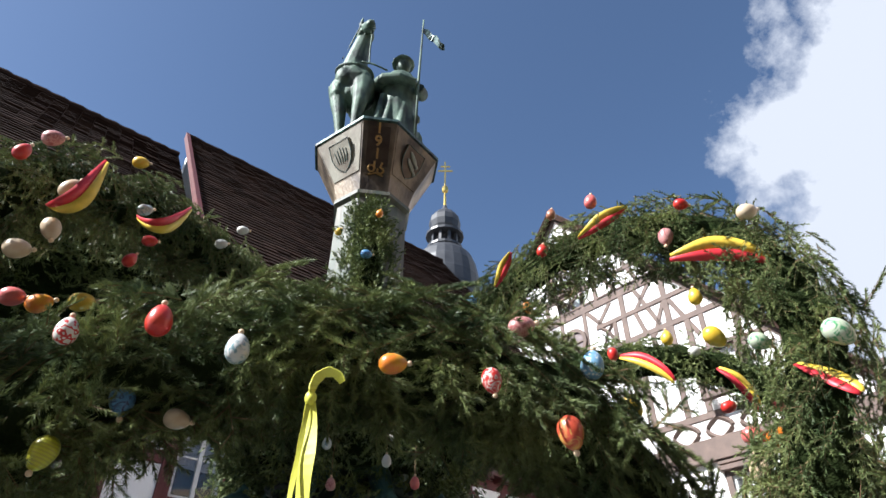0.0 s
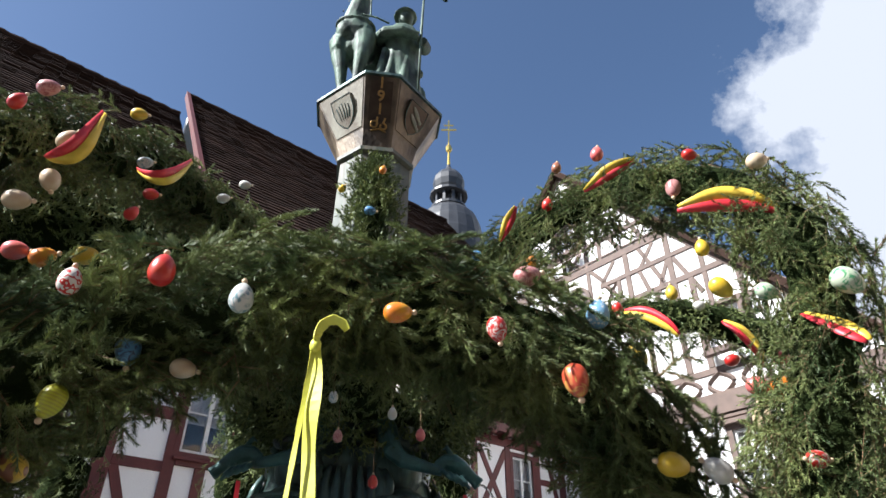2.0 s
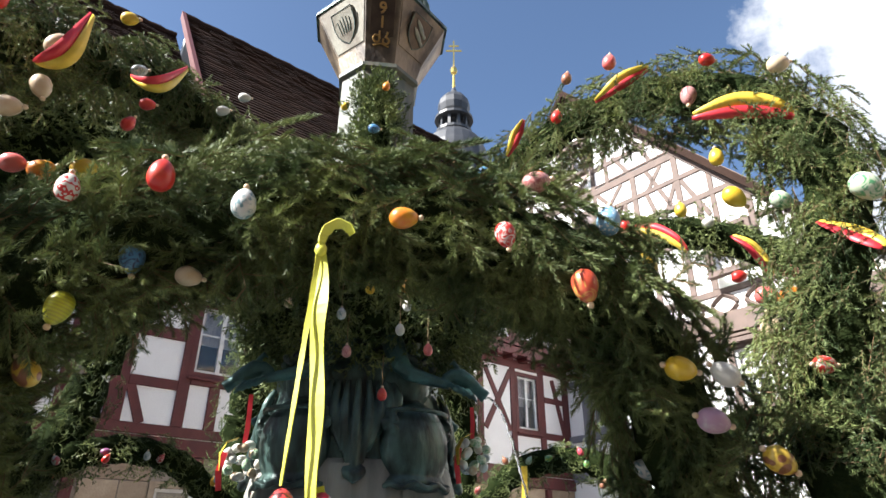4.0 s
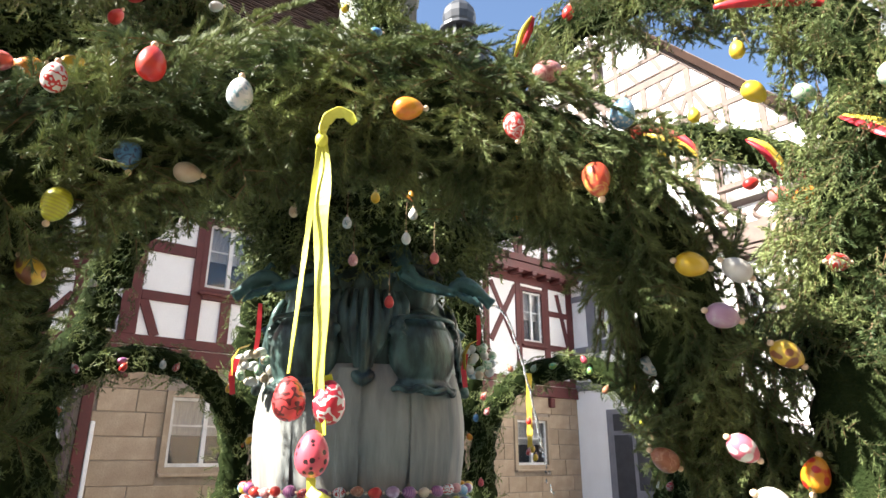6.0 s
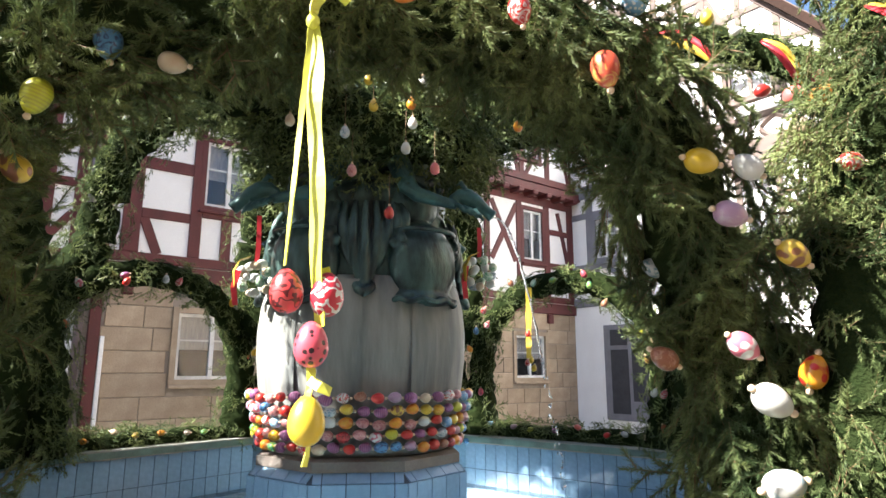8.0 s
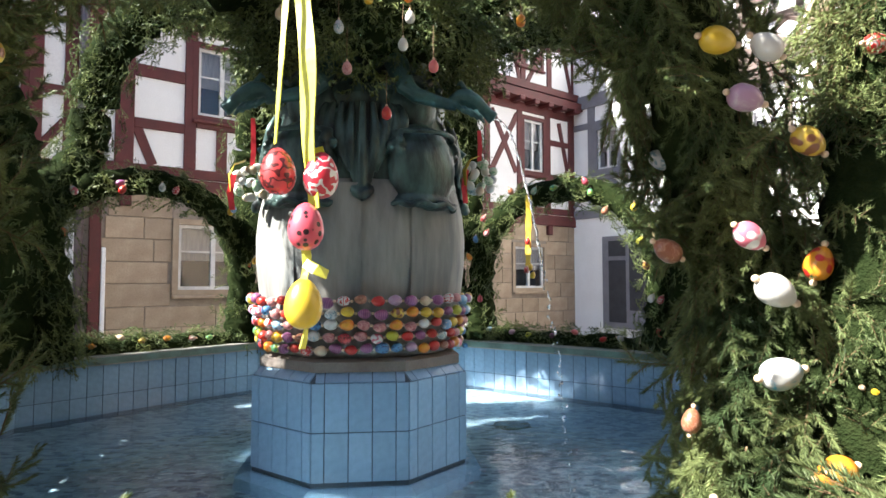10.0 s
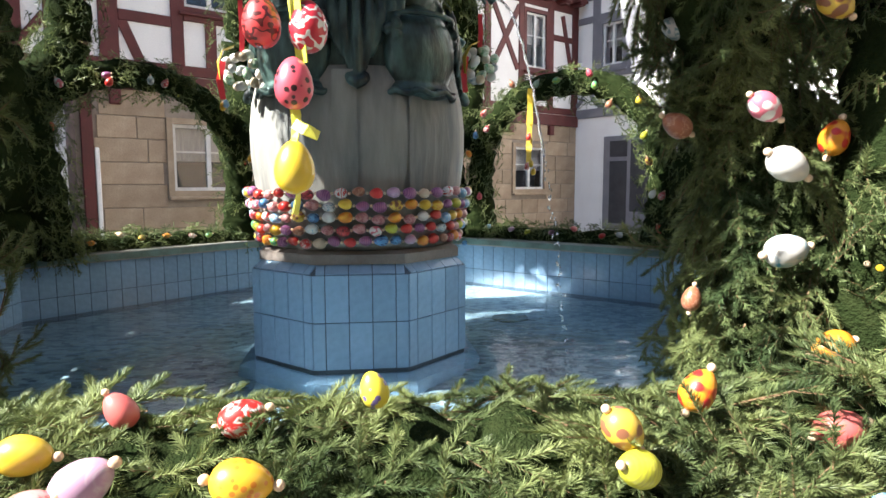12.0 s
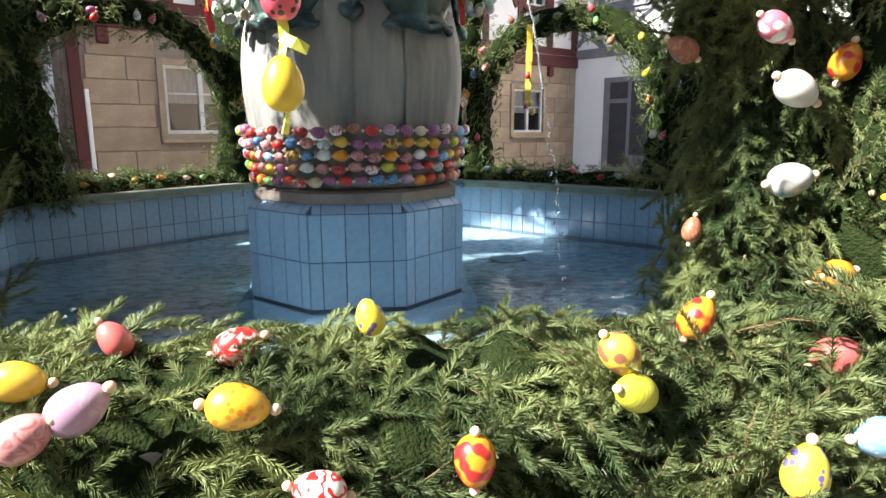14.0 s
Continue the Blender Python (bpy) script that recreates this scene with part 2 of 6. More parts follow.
def egg_paint(name, a, b, style, scale=1.0):
    """Glossy painted eggshell: style is plain, dots, bands, zigzag, marble or petals, the second colour on the first."""
    m = bpy.data.materials.new(name)
    m.use_nodes = True
    nt = m.node_tree
    p = nt.nodes["Principled BSDF"]
    p.inputs["Roughness"].default_value = 0.36
    p.inputs["Coat Weight"].default_value = 0.15
    tc = nt.nodes.new("ShaderNodeTexCoord")
    vec = tc.outputs["Object"]
    ramp = nt.nodes.new("ShaderNodeValToRGB")
    e = ramp.color_ramp.elements
    e[0].color, e[1].color = (*[0.76 * c for c in b], 1), (*[0.76 * c for c in a], 1)
    if style == "dots":
        t = nt.nodes.new("ShaderNodeTexVoronoi")
        t.inputs["Scale"].default_value = 85 * scale
        nt.links.new(vec, t.inputs["Vector"])
        out = t.outputs["Distance"]
        e[0].position, e[1].position = 0.30, 0.36
    elif style == "petals":
        t = nt.nodes.new("ShaderNodeTexVoronoi")
        t.feature = "SMOOTH_F1"
        t.inputs["Scale"].default_value = 42 * scale
        nt.links.new(vec, t.inputs["Vector"])
        out = t.outputs["Distance"]
        e[0].position, e[1].position = 0.36, 0.42
    elif style in ("bands", "zigzag"):
        t = nt.nodes.new("ShaderNodeTexWave")
        t.bands_direction = "Z"
        t.inputs["Scale"].default_value = 14 * scale
        t.inputs["Distortion"].default_value = 9.0 if style == "zigzag" else 0.6
        t.inputs["Detail Scale"].default_value = 4.0
        t.inputs["Detail"].default_value = 1.0
        nt.links.new(vec, t.inputs["Vector"])
        out = t.outputs["Fac"]
        e[0].position, e[1].position = (0.20, 0.28) if style == "zigzag" else (0.40, 0.50)
    else:
        t = nt.nodes.new("ShaderNodeTexNoise")
        t.inputs["Scale"].default_value = (45 if style == "marble" else 20) * scale
        t.inputs["Distortion"].default_value = 1.6 if style == "marble" else 0.0
        t.inputs["Detail"].default_value = 5
        nt.links.new(vec, t.inputs["Vector"])
        out = t.outputs["Fac"]
        e[0].position, e[1].position = (0.38, 0.50) if style == "marble" else (0.2, 0.6)
    nt.links.new(out, ramp.inputs["Fac"])
    nt.links.new(ramp.outputs["Color"], p.inputs["Base Color"])
    return m


RED, ORANGE, YELLOW, LIME, WHITE, PINK, LILAC, BLUE, GREEN, BROWN, CREAM = (
    (0.62, 0.025, 0.02), (0.80, 0.22, 0.02), (0.80, 0.52, 0.03), (0.62, 0.62, 0.04), (0.78, 0.76, 0.70), (0.70, 0.16, 0.22),
    (0.50, 0.30, 0.42), (0.12, 0.32, 0.58), (0.10, 0.36, 0.16), (0.30, 0.12, 0.06), (0.72, 0.58, 0.40))
PAINTS = {
    "red": egg_paint("egg_red", RED, (0.70, 0.10, 0.05), "plain"),
    "red_white": egg_paint("egg_red_white", RED, WHITE, "marble"),
    "red_dark": egg_paint("egg_red_dark", (0.60, 0.06, 0.06), (0.10, 0.01, 0.01), "zigzag"),
    "pink_white": egg_paint("egg_pink_white", PINK, WHITE, "petals"),
    "pink": egg_paint("egg_pink", (0.78, 0.15, 0.14), (0.74, 0.24, 0.20), "plain"),
    "rose": egg_paint("egg_rose", (0.62, 0.30, 0.28), (0.42, 0.12, 0.12), "marble"),
    "orange": egg_paint("egg_orange", ORANGE, YELLOW, "plain"),
    "orange_red": egg_paint("egg_orange_red", (0.82, 0.32, 0.02), RED, "petals"),
    "yellow": egg_paint("egg_yellow", YELLOW, (0.78, 0.58, 0.10), "plain"),
    "yellow_dots": egg_paint("egg_yellow_dots", (0.82, 0.48, 0.03), (0.72, 0.24, 0.02), "dots"),
    "yellow_brown": egg_paint("egg_yellow_brown", (0.74, 0.50, 0.06), BROWN, "petals"),
    "yellow_blue": egg_paint("egg_yellow_blue", (0.72, 0.62, 0.05), (0.16, 0.12, 0.32), "dots", 0.6),
    "lime": egg_paint("egg_lime", LIME, (0.52, 0.50, 0.05), "bands", 3),
    "cream": egg_paint("egg_cream", CREAM, (0.62, 0.40, 0.24), "plain"),
    "white": egg_paint("egg_white", WHITE, (0.70, 0.66, 0.58), "plain"),
    "white_red": egg_paint("egg_white_red", WHITE, RED, "zigzag", 0.8),
    "white_blue": egg_paint("egg_white_blue", WHITE, (0.10, 0.42, 0.62), "marble", 0.5),
    "white_green": egg_paint("egg_white_green", (0.62, 0.70, 0.52), GREEN, "marble"),
    "white_grey": egg_paint("egg_white_grey", (0.70, 0.70, 0.68), (0.20, 0.34, 0.38), "marble"),
    "blue_white": egg_paint("egg_blue_white", (0.22, 0.42, 0.62), WHITE, "dots", 1.2),
    "blue": egg_paint("egg_blue", BLUE, (0.04, 0.06, 0.16), "marble"),
    "lilac": egg_paint("egg_lilac", LILAC, (0.58, 0.46, 0.50), "marble", 0.5),
    "purple": egg_paint("egg_purple", (0.26, 0.07, 0.20), (0.40, 0.16, 0.28), "bands", 2),
    "green": egg_paint("egg_green", GREEN, LIME, "marble"),
    "brown": egg_paint("egg_brown", (0.34, 0.12, 0.06), (0.50, 0.26, 0.16), "marble", 1.5),
    "red_zigzag": egg_paint("egg_red_zigzag", (0.58, 0.03, 0.05), WHITE, "zigzag", 0.9),
    "ladybird": egg_paint("egg_ladybird", (0.72, 0.10, 0.14), (0.03, 0.01, 0.01), "dots", 0.8),
    "yellow_meadow": egg_paint("egg_yellow_meadow", (0.78, 0.56, 0.03), (0.66, 0.48, 0.06), "plain"),
    "orange_stripe": egg_paint("egg_orange_stripe", (0.68, 0.10, 0.05), (0.82, 0.48, 0.12), "marble", 0.6),
}

# ---- building blocks ----


def mesh_object(name, bm, mat, parent=None, label="", smooth=False, at=None):
    me = bpy.data.meshes.new(name)
    bm.to_mesh(me)
    bm.free()
    if smooth:
        for p in me.polygons:
            p.use_smooth = True
    if mat:
        me.materials.append(mat)
    ob = new(name, me)
    if at is not None:
        ob.matrix_basis = at
    if parent is not None:
        ob.parent = parent
    if label:
        ob["label"] = label
    return ob


def part(name, bm, mat, parent, label="", smooth=False, at=None):
    return mesh_object(name, bm, mat, parent, label, smooth, at)


def empty(name, at, label, category, group="", kind=""):
    ob = new(name)
    ob.matrix_basis = at
    return tagged(ob, label, category, group, kind)


def box(bm, x0, y0, z0, x1, y1, z1, bevel=0.0, m=None):
    mat = Matrix.LocRotScale(((x0 + x1) / 2, (y0 + y1) / 2, (z0 + z1) / 2), None, (abs(x1 - x0), abs(y1 - y0), abs(z1 - z0)))
    g = bmesh.ops.create_cube(bm, size=1.0, matrix=(m @ mat if m else mat))
    if bevel:
        edges = {e for v in g["verts"] for e in v.link_edges}
        bmesh.ops.bevel(bm, geom=list(edges), offset=bevel, segments=1, affect="EDGES")
    return bm


def box_bm(*a, **k):
    return box(bmesh.new(), *a, **k)


def lathe(bm, rows, steps=48, start=0.0):
    """A surface of revolution about z from (radius, height) rows."""
    rings = [[bm.verts.new((r * math.cos(start + 2 * math.pi * i / steps), r * math.sin(start + 2 * math.pi * i / steps), z)) for i in range(steps)] for r, z in rows]
    for a, b in zip(rings, rings[1:]):
        for i in range(steps):
            j = (i + 1) % steps
            bm.faces.new((a[i], a[j], b[j], b[i]))
    for ring, flip in ((rings[0], True), (rings[-1], False)):
        try:
            bm.faces.new(ring[::-1] if flip else ring)
        except ValueError:
            pass
    return bm


def tube(bm, pts, radii, steps=10):
    """A closed tube along points with a radius at each."""
    pts = [Vector(p) for p in pts]
    up = Vector((0.03, 0.02, 1.0))
    rings = []
    for i, p in enumerate(pts):
        d = (pts[min(i + 1, len(pts) - 1)] - pts[max(i - 1, 0)]).normalized()
        s = d.cross(up if abs(d.z) < 0.95 else Vector((1, 0, 0))).normalized()
        q = s.cross(d)
        r = radii[i] if hasattr(radii, "__len__") else radii
        rings.append([bm.verts.new(p + r * (math.cos(2 * math.pi * k / steps) * s + math.sin(2 * math.pi * k / steps) * q)) for k in range(steps)])
    for a, b in zip(rings, rings[1:]):
        for k in range(steps):
            j = (k + 1) % steps
            bm.faces.new((a[k], a[j], b[j], b[k]))
    bm.faces.new(rings[0][::-1])
    bm.faces.new(rings[-1])
    bmesh.ops.recalc_face_normals(bm, faces=bm.faces[:])
    return bm


def blob(bm, centre, size, rot=(0, 0, 0), sub=2):
    bmesh.ops.create_icosphere(bm, subdivisions=sub, radius=1.0, matrix=Matrix.LocRotScale(centre, Euler([radians(a) for a in rot]), size))
    return bm


def strip(bm, pts, width, across, thick=0.002, curl=0.0, taper=None):
    """A ribbon along points; across is its width direction, which turns by curl radians to the end."""
    pts = [Vector(p) for p in pts]
    rows = []
    for i, p in enumerate(pts):
        d = (pts[min(i + 1, len(pts) - 1)] - pts[max(i - 1, 0)]).normalized()
        a = (Vector(across) - d * Vector(across).dot(d)).normalized()
        a = Matrix.Rotation(curl * i / max(1, len(pts) - 1), 3, d) @ a
        n = d.cross(a)
        w = width * (taper[i] if taper else 1 + 0.12 * math.sin(i * 1.7))
        rows.append([bm.verts.new(p + a * w * sx / 2 + n * thick * sz / 2) for sx, sz in ((-1, -1), (1, -1), (1, 1), (-1, 1))])
    for a, b in zip(rows, rows[1:]):
        for k in range(4):
            bm.faces.new((a[k], a[(k + 1) % 4], b[(k + 1) % 4], b[k]))
    bm.faces.new(rows[0][::-1])
    bm.faces.new(rows[-1])
    bmesh.ops.recalc_face_normals(bm, faces=bm.faces[:])
    return bm


def octagon(apothem, z):
    r = apothem / math.cos(math.pi / 8)
    return [Vector((r * math.cos(radians(22.5 + 45 * k)), r * math.sin(radians(22.5 + 45 * k)), z)) for k in range(8)]


def octa_ring(bm, levels):
    """An octagonal solid through (apothem, height) levels, closed at both ends."""
    rings = [[bm.verts.new(v) for v in octagon(a, z)] for a, z in levels]
    for a, b in zip(rings, rings[1:]):
        for i in range(8):
            bm.faces.new((a[i], a[(i + 1) % 8], b[(i + 1) % 8], b[i]))
    bm.faces.new(rings[0][::-1])
    bm.faces.new(rings[-1])
    bmesh.ops.recalc_face_normals(bm, faces=bm.faces[:])
    return bm


# the fountain's own frame: x along the near face, y away from it
FOUNTAIN = pose(-0.5, 3.35, 0, 0, 0, 8.5)
# the red house and the gabled house; x along the facade, y into it
HOUSE = pose(-4.233, 10.406, 0, 0, 0, 40)
GABLED = pose(2.99, 16.47, 0, 0, 0, -50)

# ---- ground ----
bm = bmesh.new()
bmesh.ops.create_grid(bm, x_segments=8, y_segments=8, size=400)
tagged(mesh_object("ground", bm, COBBLE), "grey paved market square", "paving", kind="structure")

# ---- houses ----


def timber(bm_or_parent, x0, z0, x1, z1, w, mat, proud=0.03, y=0.0, deep=0.10):
    """One beam of a timber frame between two points of the facade."""
    d = Vector((x1 - x0, 0, z1 - z0))
    bm = box_bm(-d.length / 2, -proud, -w / 2, d.length / 2, deep, w / 2, bevel=0.008)
    m = pose((x0 + x1) / 2, y, (z0 + z1) / 2) @ Matrix.Rotation(-math.atan2(d.z, d.x), 4, "Y")
    bm.transform(m)
    return part("timber", bm, mat, bm_or_parent)


def window(name, parent_m, x0, z0, x1, z1, frame_mat, sill_mat, y=0.0, bars=(1, 1), label="white wooden window with net curtains", surround=0.09):
    w = empty(name, parent_m @ pose((x0 + x1) / 2, y, z0), label, "window", kind="structure")
    hw, h = (x1 - x0) / 2, z1 - z0
    bm = bmesh.new()
    s = surround
    for a in ((-hw - s, -0.035, -s, -hw, 0.1, h + s), (hw, -0.035, -s, hw + s, 0.1, h + s), (-hw, -0.035, h, hw, 0.1, h + s), (-hw, -0.035, -s, hw, 0.1, 0)):
        box(bm, *a)
    part("surround", bm, sill_mat, w)
    bm = bmesh.new()
    f = 0.055
    for a in ((-hw, 0.03, 0, -hw + f, 0.09, h), (hw - f, 0.03, 0, hw, 0.09, h), (-hw + f, 0.03, 0, hw - f, 0.09, f), (-hw + f, 0.03, h - f, hw - f, 0.09, h)):
        box(bm, *a)
    for i in range(bars[0]):
        x = -hw + 2 * hw * (i + 1) / (bars[0] + 1)
        box(bm, x - 0.035, 0.025, f, x + 0.035, 0.09, h - f)
    part("window_frame", bm, frame_mat, w)
    bm = bmesh.new()
    for i in range(bars[1]):
        z = h * (i + 1) / (bars[1] + 1) * (1.18 if bars[1] == 1 else 1)
        box(bm, -hw + f, 0.045, z - 0.014, hw - f, 0.08, z + 0.014)
    part("glazing_bar", bm, frame_mat, w)
    for i in range(bars[0] + 1):
        xa = -hw + 2 * hw * i / (bars[0] + 1)
        xb = -hw + 2 * hw * (i + 1) / (bars[0] + 1)
        pane = part("pane", box_bm(xa + 0.04, 0.062, f, xb - 0.04, 0.066, h - f), GLASS, w)
        pane.visible_shadow = False
    part("window_sill", box_bm(-hw - s, -0.10, -s - 0.05, hw + s, 0.06, -s + 0.002, bevel=0.01), sill_mat, w)
    part("curtain", box_bm(-hw, 0.16, h * 0.45, hw, 0.17, h), CURTAIN, w)
    # near-black sheet stands in for the unlit room
    part("dark_backing", box_bm(-hw, 0.30, 0, hw, 0.31, h), DARKROOM, w)
    return w


def wall_with_holes(name, at, x0, z0, x1, z1, holes, mat, label, thick=0.35, y=0.0):
    """A wall slab whose window holes go through it."""
    xs = sorted({x0, x1, *[h[0] for h in holes], *[h[2] for h in holes]})
    zs = sorted({z0, z1, *[h[1] for h in holes], *[h[3] for h in holes]})
    bm = bmesh.new()
    for xa, xb in zip(xs, xs[1:]):
        for za, zb in zip(zs, zs[1:]):
            cx, cz = (xa + xb) / 2, (za + zb) / 2
            if not any(h[0] < cx < h[2] and h[1] < cz < h[3] for h in holes):
                box(bm, xa, y, za, xb, y + thick, zb)
    bmesh.ops.remove_doubles(bm, verts=bm.verts[:], dist=0.0005)
    ob = mesh_object(name, bm, mat, at=at)
    return tagged(ob, label, "wall", kind="structure")


def tiled_roof(name, at, x0, x1, eave_y, eave_z, ridge_y, ridge_z, label, rows=46, mat=None, single=0):
    """One slope of overlapping tile courses, each course broken into tiles, with a ridge."""
    root = empty(name, at, label, "roof", kind="structure")
    bm = bmesh.new()
    dy, dz = (ridge_y - eave_y) / rows, (ridge_z - eave_z) / rows
    n = Vector((0, -dz, dy)).normalized()
    rng = random.Random(5)
    tile = bpy.data.meshes.new("roof_tile")
    up = Vector((0, dy * 1.25, dz * 1.25))
    tile.from_pydata([n * 0.04, n * 0.04 + Vector((0.348, 0, 0)), up + Vector((0.348, 0, 0)), up, n * -0.01, n * -0.01 + Vector((0.348, 0, 0))], [], [(0, 1, 2, 3), (4, 5, 1, 0)])
    tile.materials.append(mat or ROOF)
    for i in range(rows):
        p0 = Vector((0, eave_y + dy * i, eave_z + dz * i))
        p1 = p0 + Vector((0, dy * 1.25, dz * 1.25))
        x = x0
        while x < x1:
            w = min(0.36, x1 - x)
            lift = 0.035 + rng.random() * 0.02
            if single and w > 0.359:      # the nearest courses are tiles of their own
                single -= 1
                ob = new("roof_tile", tile)
                ob.parent = root
                ob.matrix_basis = Matrix.Translation(p0 + n * (lift - 0.04) + Vector((x, 0, 0)))
                x += w
                continue
            q = [p0 + n * lift + Vector((x, 0, 0)), p0 + n * lift + Vector((x + w - 0.012, 0, 0)), p1 + Vector((x + w - 0.012, 0, 0)), p1 + Vector((x, 0, 0)),
                 p0 - n * 0.01 + Vector((x, 0, 0)), p0 - n * 0.01 + Vector((x + w - 0.012, 0, 0))]
            v = [bm.verts.new(a) for a in q]
            bm.faces.new(v[:4])
            bm.faces.new((v[4], v[5], v[1], v[0]))
            x += w
    t = part("tile_courses", bm, mat or ROOF, root)
    t["kind"] = "stuff"
    bm = bmesh.new()
    vs = [bm.verts.new(v) for v in ((x0, eave_y, eave_z - 0.05), (x1, eave_y, eave_z - 0.05), (x1, ridge_y, ridge_z - 0.05), (x0, ridge_y, ridge_z - 0.05),
                                    (x0, eave_y + 0.1, eave_z - 0.25), (x1, eave_y + 0.1, eave_z - 0.25), (x1, ridge_y, ridge_z - 0.35), (x0, ridge_y, ridge_z - 0.35))]
    for f in ((0, 1, 2, 3), (7, 6, 5, 4), (0, 4, 5, 1), (1, 5, 6, 2), (2, 6, 7, 3), (3, 7, 4, 0)):
        bm.faces.new([vs[i] for i in f])
    part("roof_deck", bm, mat or ROOF, root)
    bm = bmesh.new()
    tube(bm, [(x0 + i * (x1 - x0) / 40, ridge_y, ridge_z + 0.02 + 0.02 * math.sin(i * 2.1)) for i in range(41)], 0.10, 8)
    part("ridge", bm, mat or ROOF, root)
    return root


# red half-timbered house: sandstone ground floor and two timber storeys
HOLE1, HOLE2 = (-0.42, 1.30, 0.72, 2.36), (7.24, 1.28, 8.25, 2.28)
HOLE3, HOLE4 = (-0.16, 4.20, 0.66, 5.35), (7.57, 4.15, 8.25, 5.42)
wall_with_holes("wall_red_house_ground", HOUSE, -1.83, 0, 9.45, 2.84, (HOLE1, HOLE2), MORTAR, "sandstone ground floor wall of the red house", y=0.02)
wall_with_holes("wall_red_house_upper", HOUSE, -1.83, 2.84, 9.45, 8.6, (HOLE3, HOLE4, (0.9, 6.7, 1.7, 7.9), (3.4, 6.7, 4.2, 7.9), (7.4, 6.8, 8.2, 7.9)), PLASTER, "white plaster infill of the red timber house", thick=0.3)
window("window_1", HOUSE, *HOLE1, WINDOWWHITE, SANDSTONE, y=0.0, label="white casement window in sandstone, net curtains")
window("window_2", HOUSE, *HOLE2, WINDOWWHITE, SANDSTONE, y=0.0, label="white casement window in sandstone wall")
window("window_3", HOUSE, *HOLE3, WINDOWWHITE, REDTIMBER, y=0.0, label="white casement window between red timbers")
window("window_4", HOUSE, *HOLE4, WINDOWWHITE, REDTIMBER, y=0.0, label="narrow white window between red timbers")
for i, hx in enumerate((0.9, 3.4, 7.4)):
    window("window_%d" % (5 + i), HOUSE, hx, 6.8 if i == 2 else 6.7, hx + 0.8, 7.9, WINDOWWHITE, REDTIMBER, y=0.0, label="white upper window between red timbers")

red_frame = empty("timber_frame_red_house", HOUSE, "oxblood red timber frame of the house", "timber frame", kind="structure")
T = lambda *a, **k: timber(red_frame, *a, REDTIMBER, **k)
T(-1.83, 2.97, 9.45, 2.97, 0.26, proud=0.06)
T(-1.83, 3.20, 9.45, 3.20, 0.16)
T(-1.68, 3.28, -1.68, 8.6, 0.30)
T(-1.255, 3.28, -1.255, 5.75, 0.27)
T(-0.275, 3.28, -0.275, 5.75, 0.19)
T(0.245, 3.28, 0.245, 4.08, 0.18)
T(0.80, 3.28, 0.80, 5.75, 0.20)
T(-1.12, 4.77, -0.37, 4.77, 0.20)
T(-1.12, 3.93, -0.37, 3.93, 0.16)
T(-0.18, 4.06, 0.70, 4.06, 0.16, proud=0.05)
T(-1.08, 3.86, -0.84, 3.28, 0.15, proud=0.025)
T(-1.53, 5.70, 9.45, 5.70, 0.22)
for k in range(6):
    x = 1.75 + k * 0.92
    T(x, 3.28, x, 5.6, 0.18)
    T(x - 0.83, 4.45, x - 0.09, 4.45, 0.16)
T(7.42, 3.28, 7.42, 5.6, 0.18)
T(8.42, 3.28, 8.42, 5.6, 0.20)
T(9.33, 3.28, 9.33, 5.6, 0.24)
T(6.5, 4.06, 7.35, 5.5, 0.15, proud=0.02)
T(7.3, 4.06, 6.5, 5.5, 0.14, proud=0.024)
T(7.42, 4.06, 9.3, 4.06, 0.16, proud=0.028)
T(8.52, 4.95, 9.2, 4.95, 0.14)
T(9.22, 4.1, 8.85, 5.5, 0.14, proud=0.022)
# jettied storey
jet = [(5.95, 0.30, 0.34), (6.22, 0.26, 0.16)]
T(-1.5, 5.93, 9.45, 5.93, 0.20, proud=0.32)
T(-1.5, 6.20, 9.45, 6.20, 0.18, proud=0.20)
for k in range(17):
    x = 1.2 + k * 0.5
    bm = box_bm(x - 0.09, -0.36, 5.74, x + 0.09, 0.05, 5.86, bevel=0.02)
    part("joist_end", bm, REDTIMBER, red_frame)
for k in range(12):
    x = -1.0 + k * 0.95
    T(x, 6.29, x, 8.6, 0.17)
    if k % 2:
        T(x + 0.12, 6.3, x + 0.8, 7.4, 0.13, proud=0.02)
    else:
        T(x + 0.85, 6.3, x + 0.3, 8.4, 0.13, proud=0.02)
T(-1.5, 7.45, 9.45, 7.45, 0.15, proud=0.026)
T(-1.5, 8.5, 9.45, 8.5, 0.22, proud=0.05)
for k in range(24):
    bm = box_bm(-1.3 + k * 0.46, -0.09, 2.60, -1.14 + k * 0.46, 0.02, 2.83, bevel=0.015)
    if k % 3 == 0:
        part("joist_end", bm, REDTIMBER, red_frame)
    else:
        bm.free()
tiled_roof("roof_red_house", HOUSE, -0.70, 10.0, -0.45, 8.45, 5.4, 16.3, "steep dark brown tiled roof of the red house", single=300)
bm = box_bm(-0.81, -0.40, 8.3, -0.70, 5.4, 8.62)
for v in bm.verts:
    v.co.z += (v.co.y + 0.45) * (16.3 - 8.45) / 5.85
tagged(mesh_object("trim_verge", bm, REDTIMBER, at=HOUSE), "red-brown verge board of the roof", "verge board", kind="structure")
bm = box_bm(-0.60, 5.0, 0, 9.45, 5.3, 15.3)
tagged(mesh_object("wall_red_house_back", bm, PLASTER, at=HOUSE), "plain plaster wall closing the house", "wall", kind="structure")

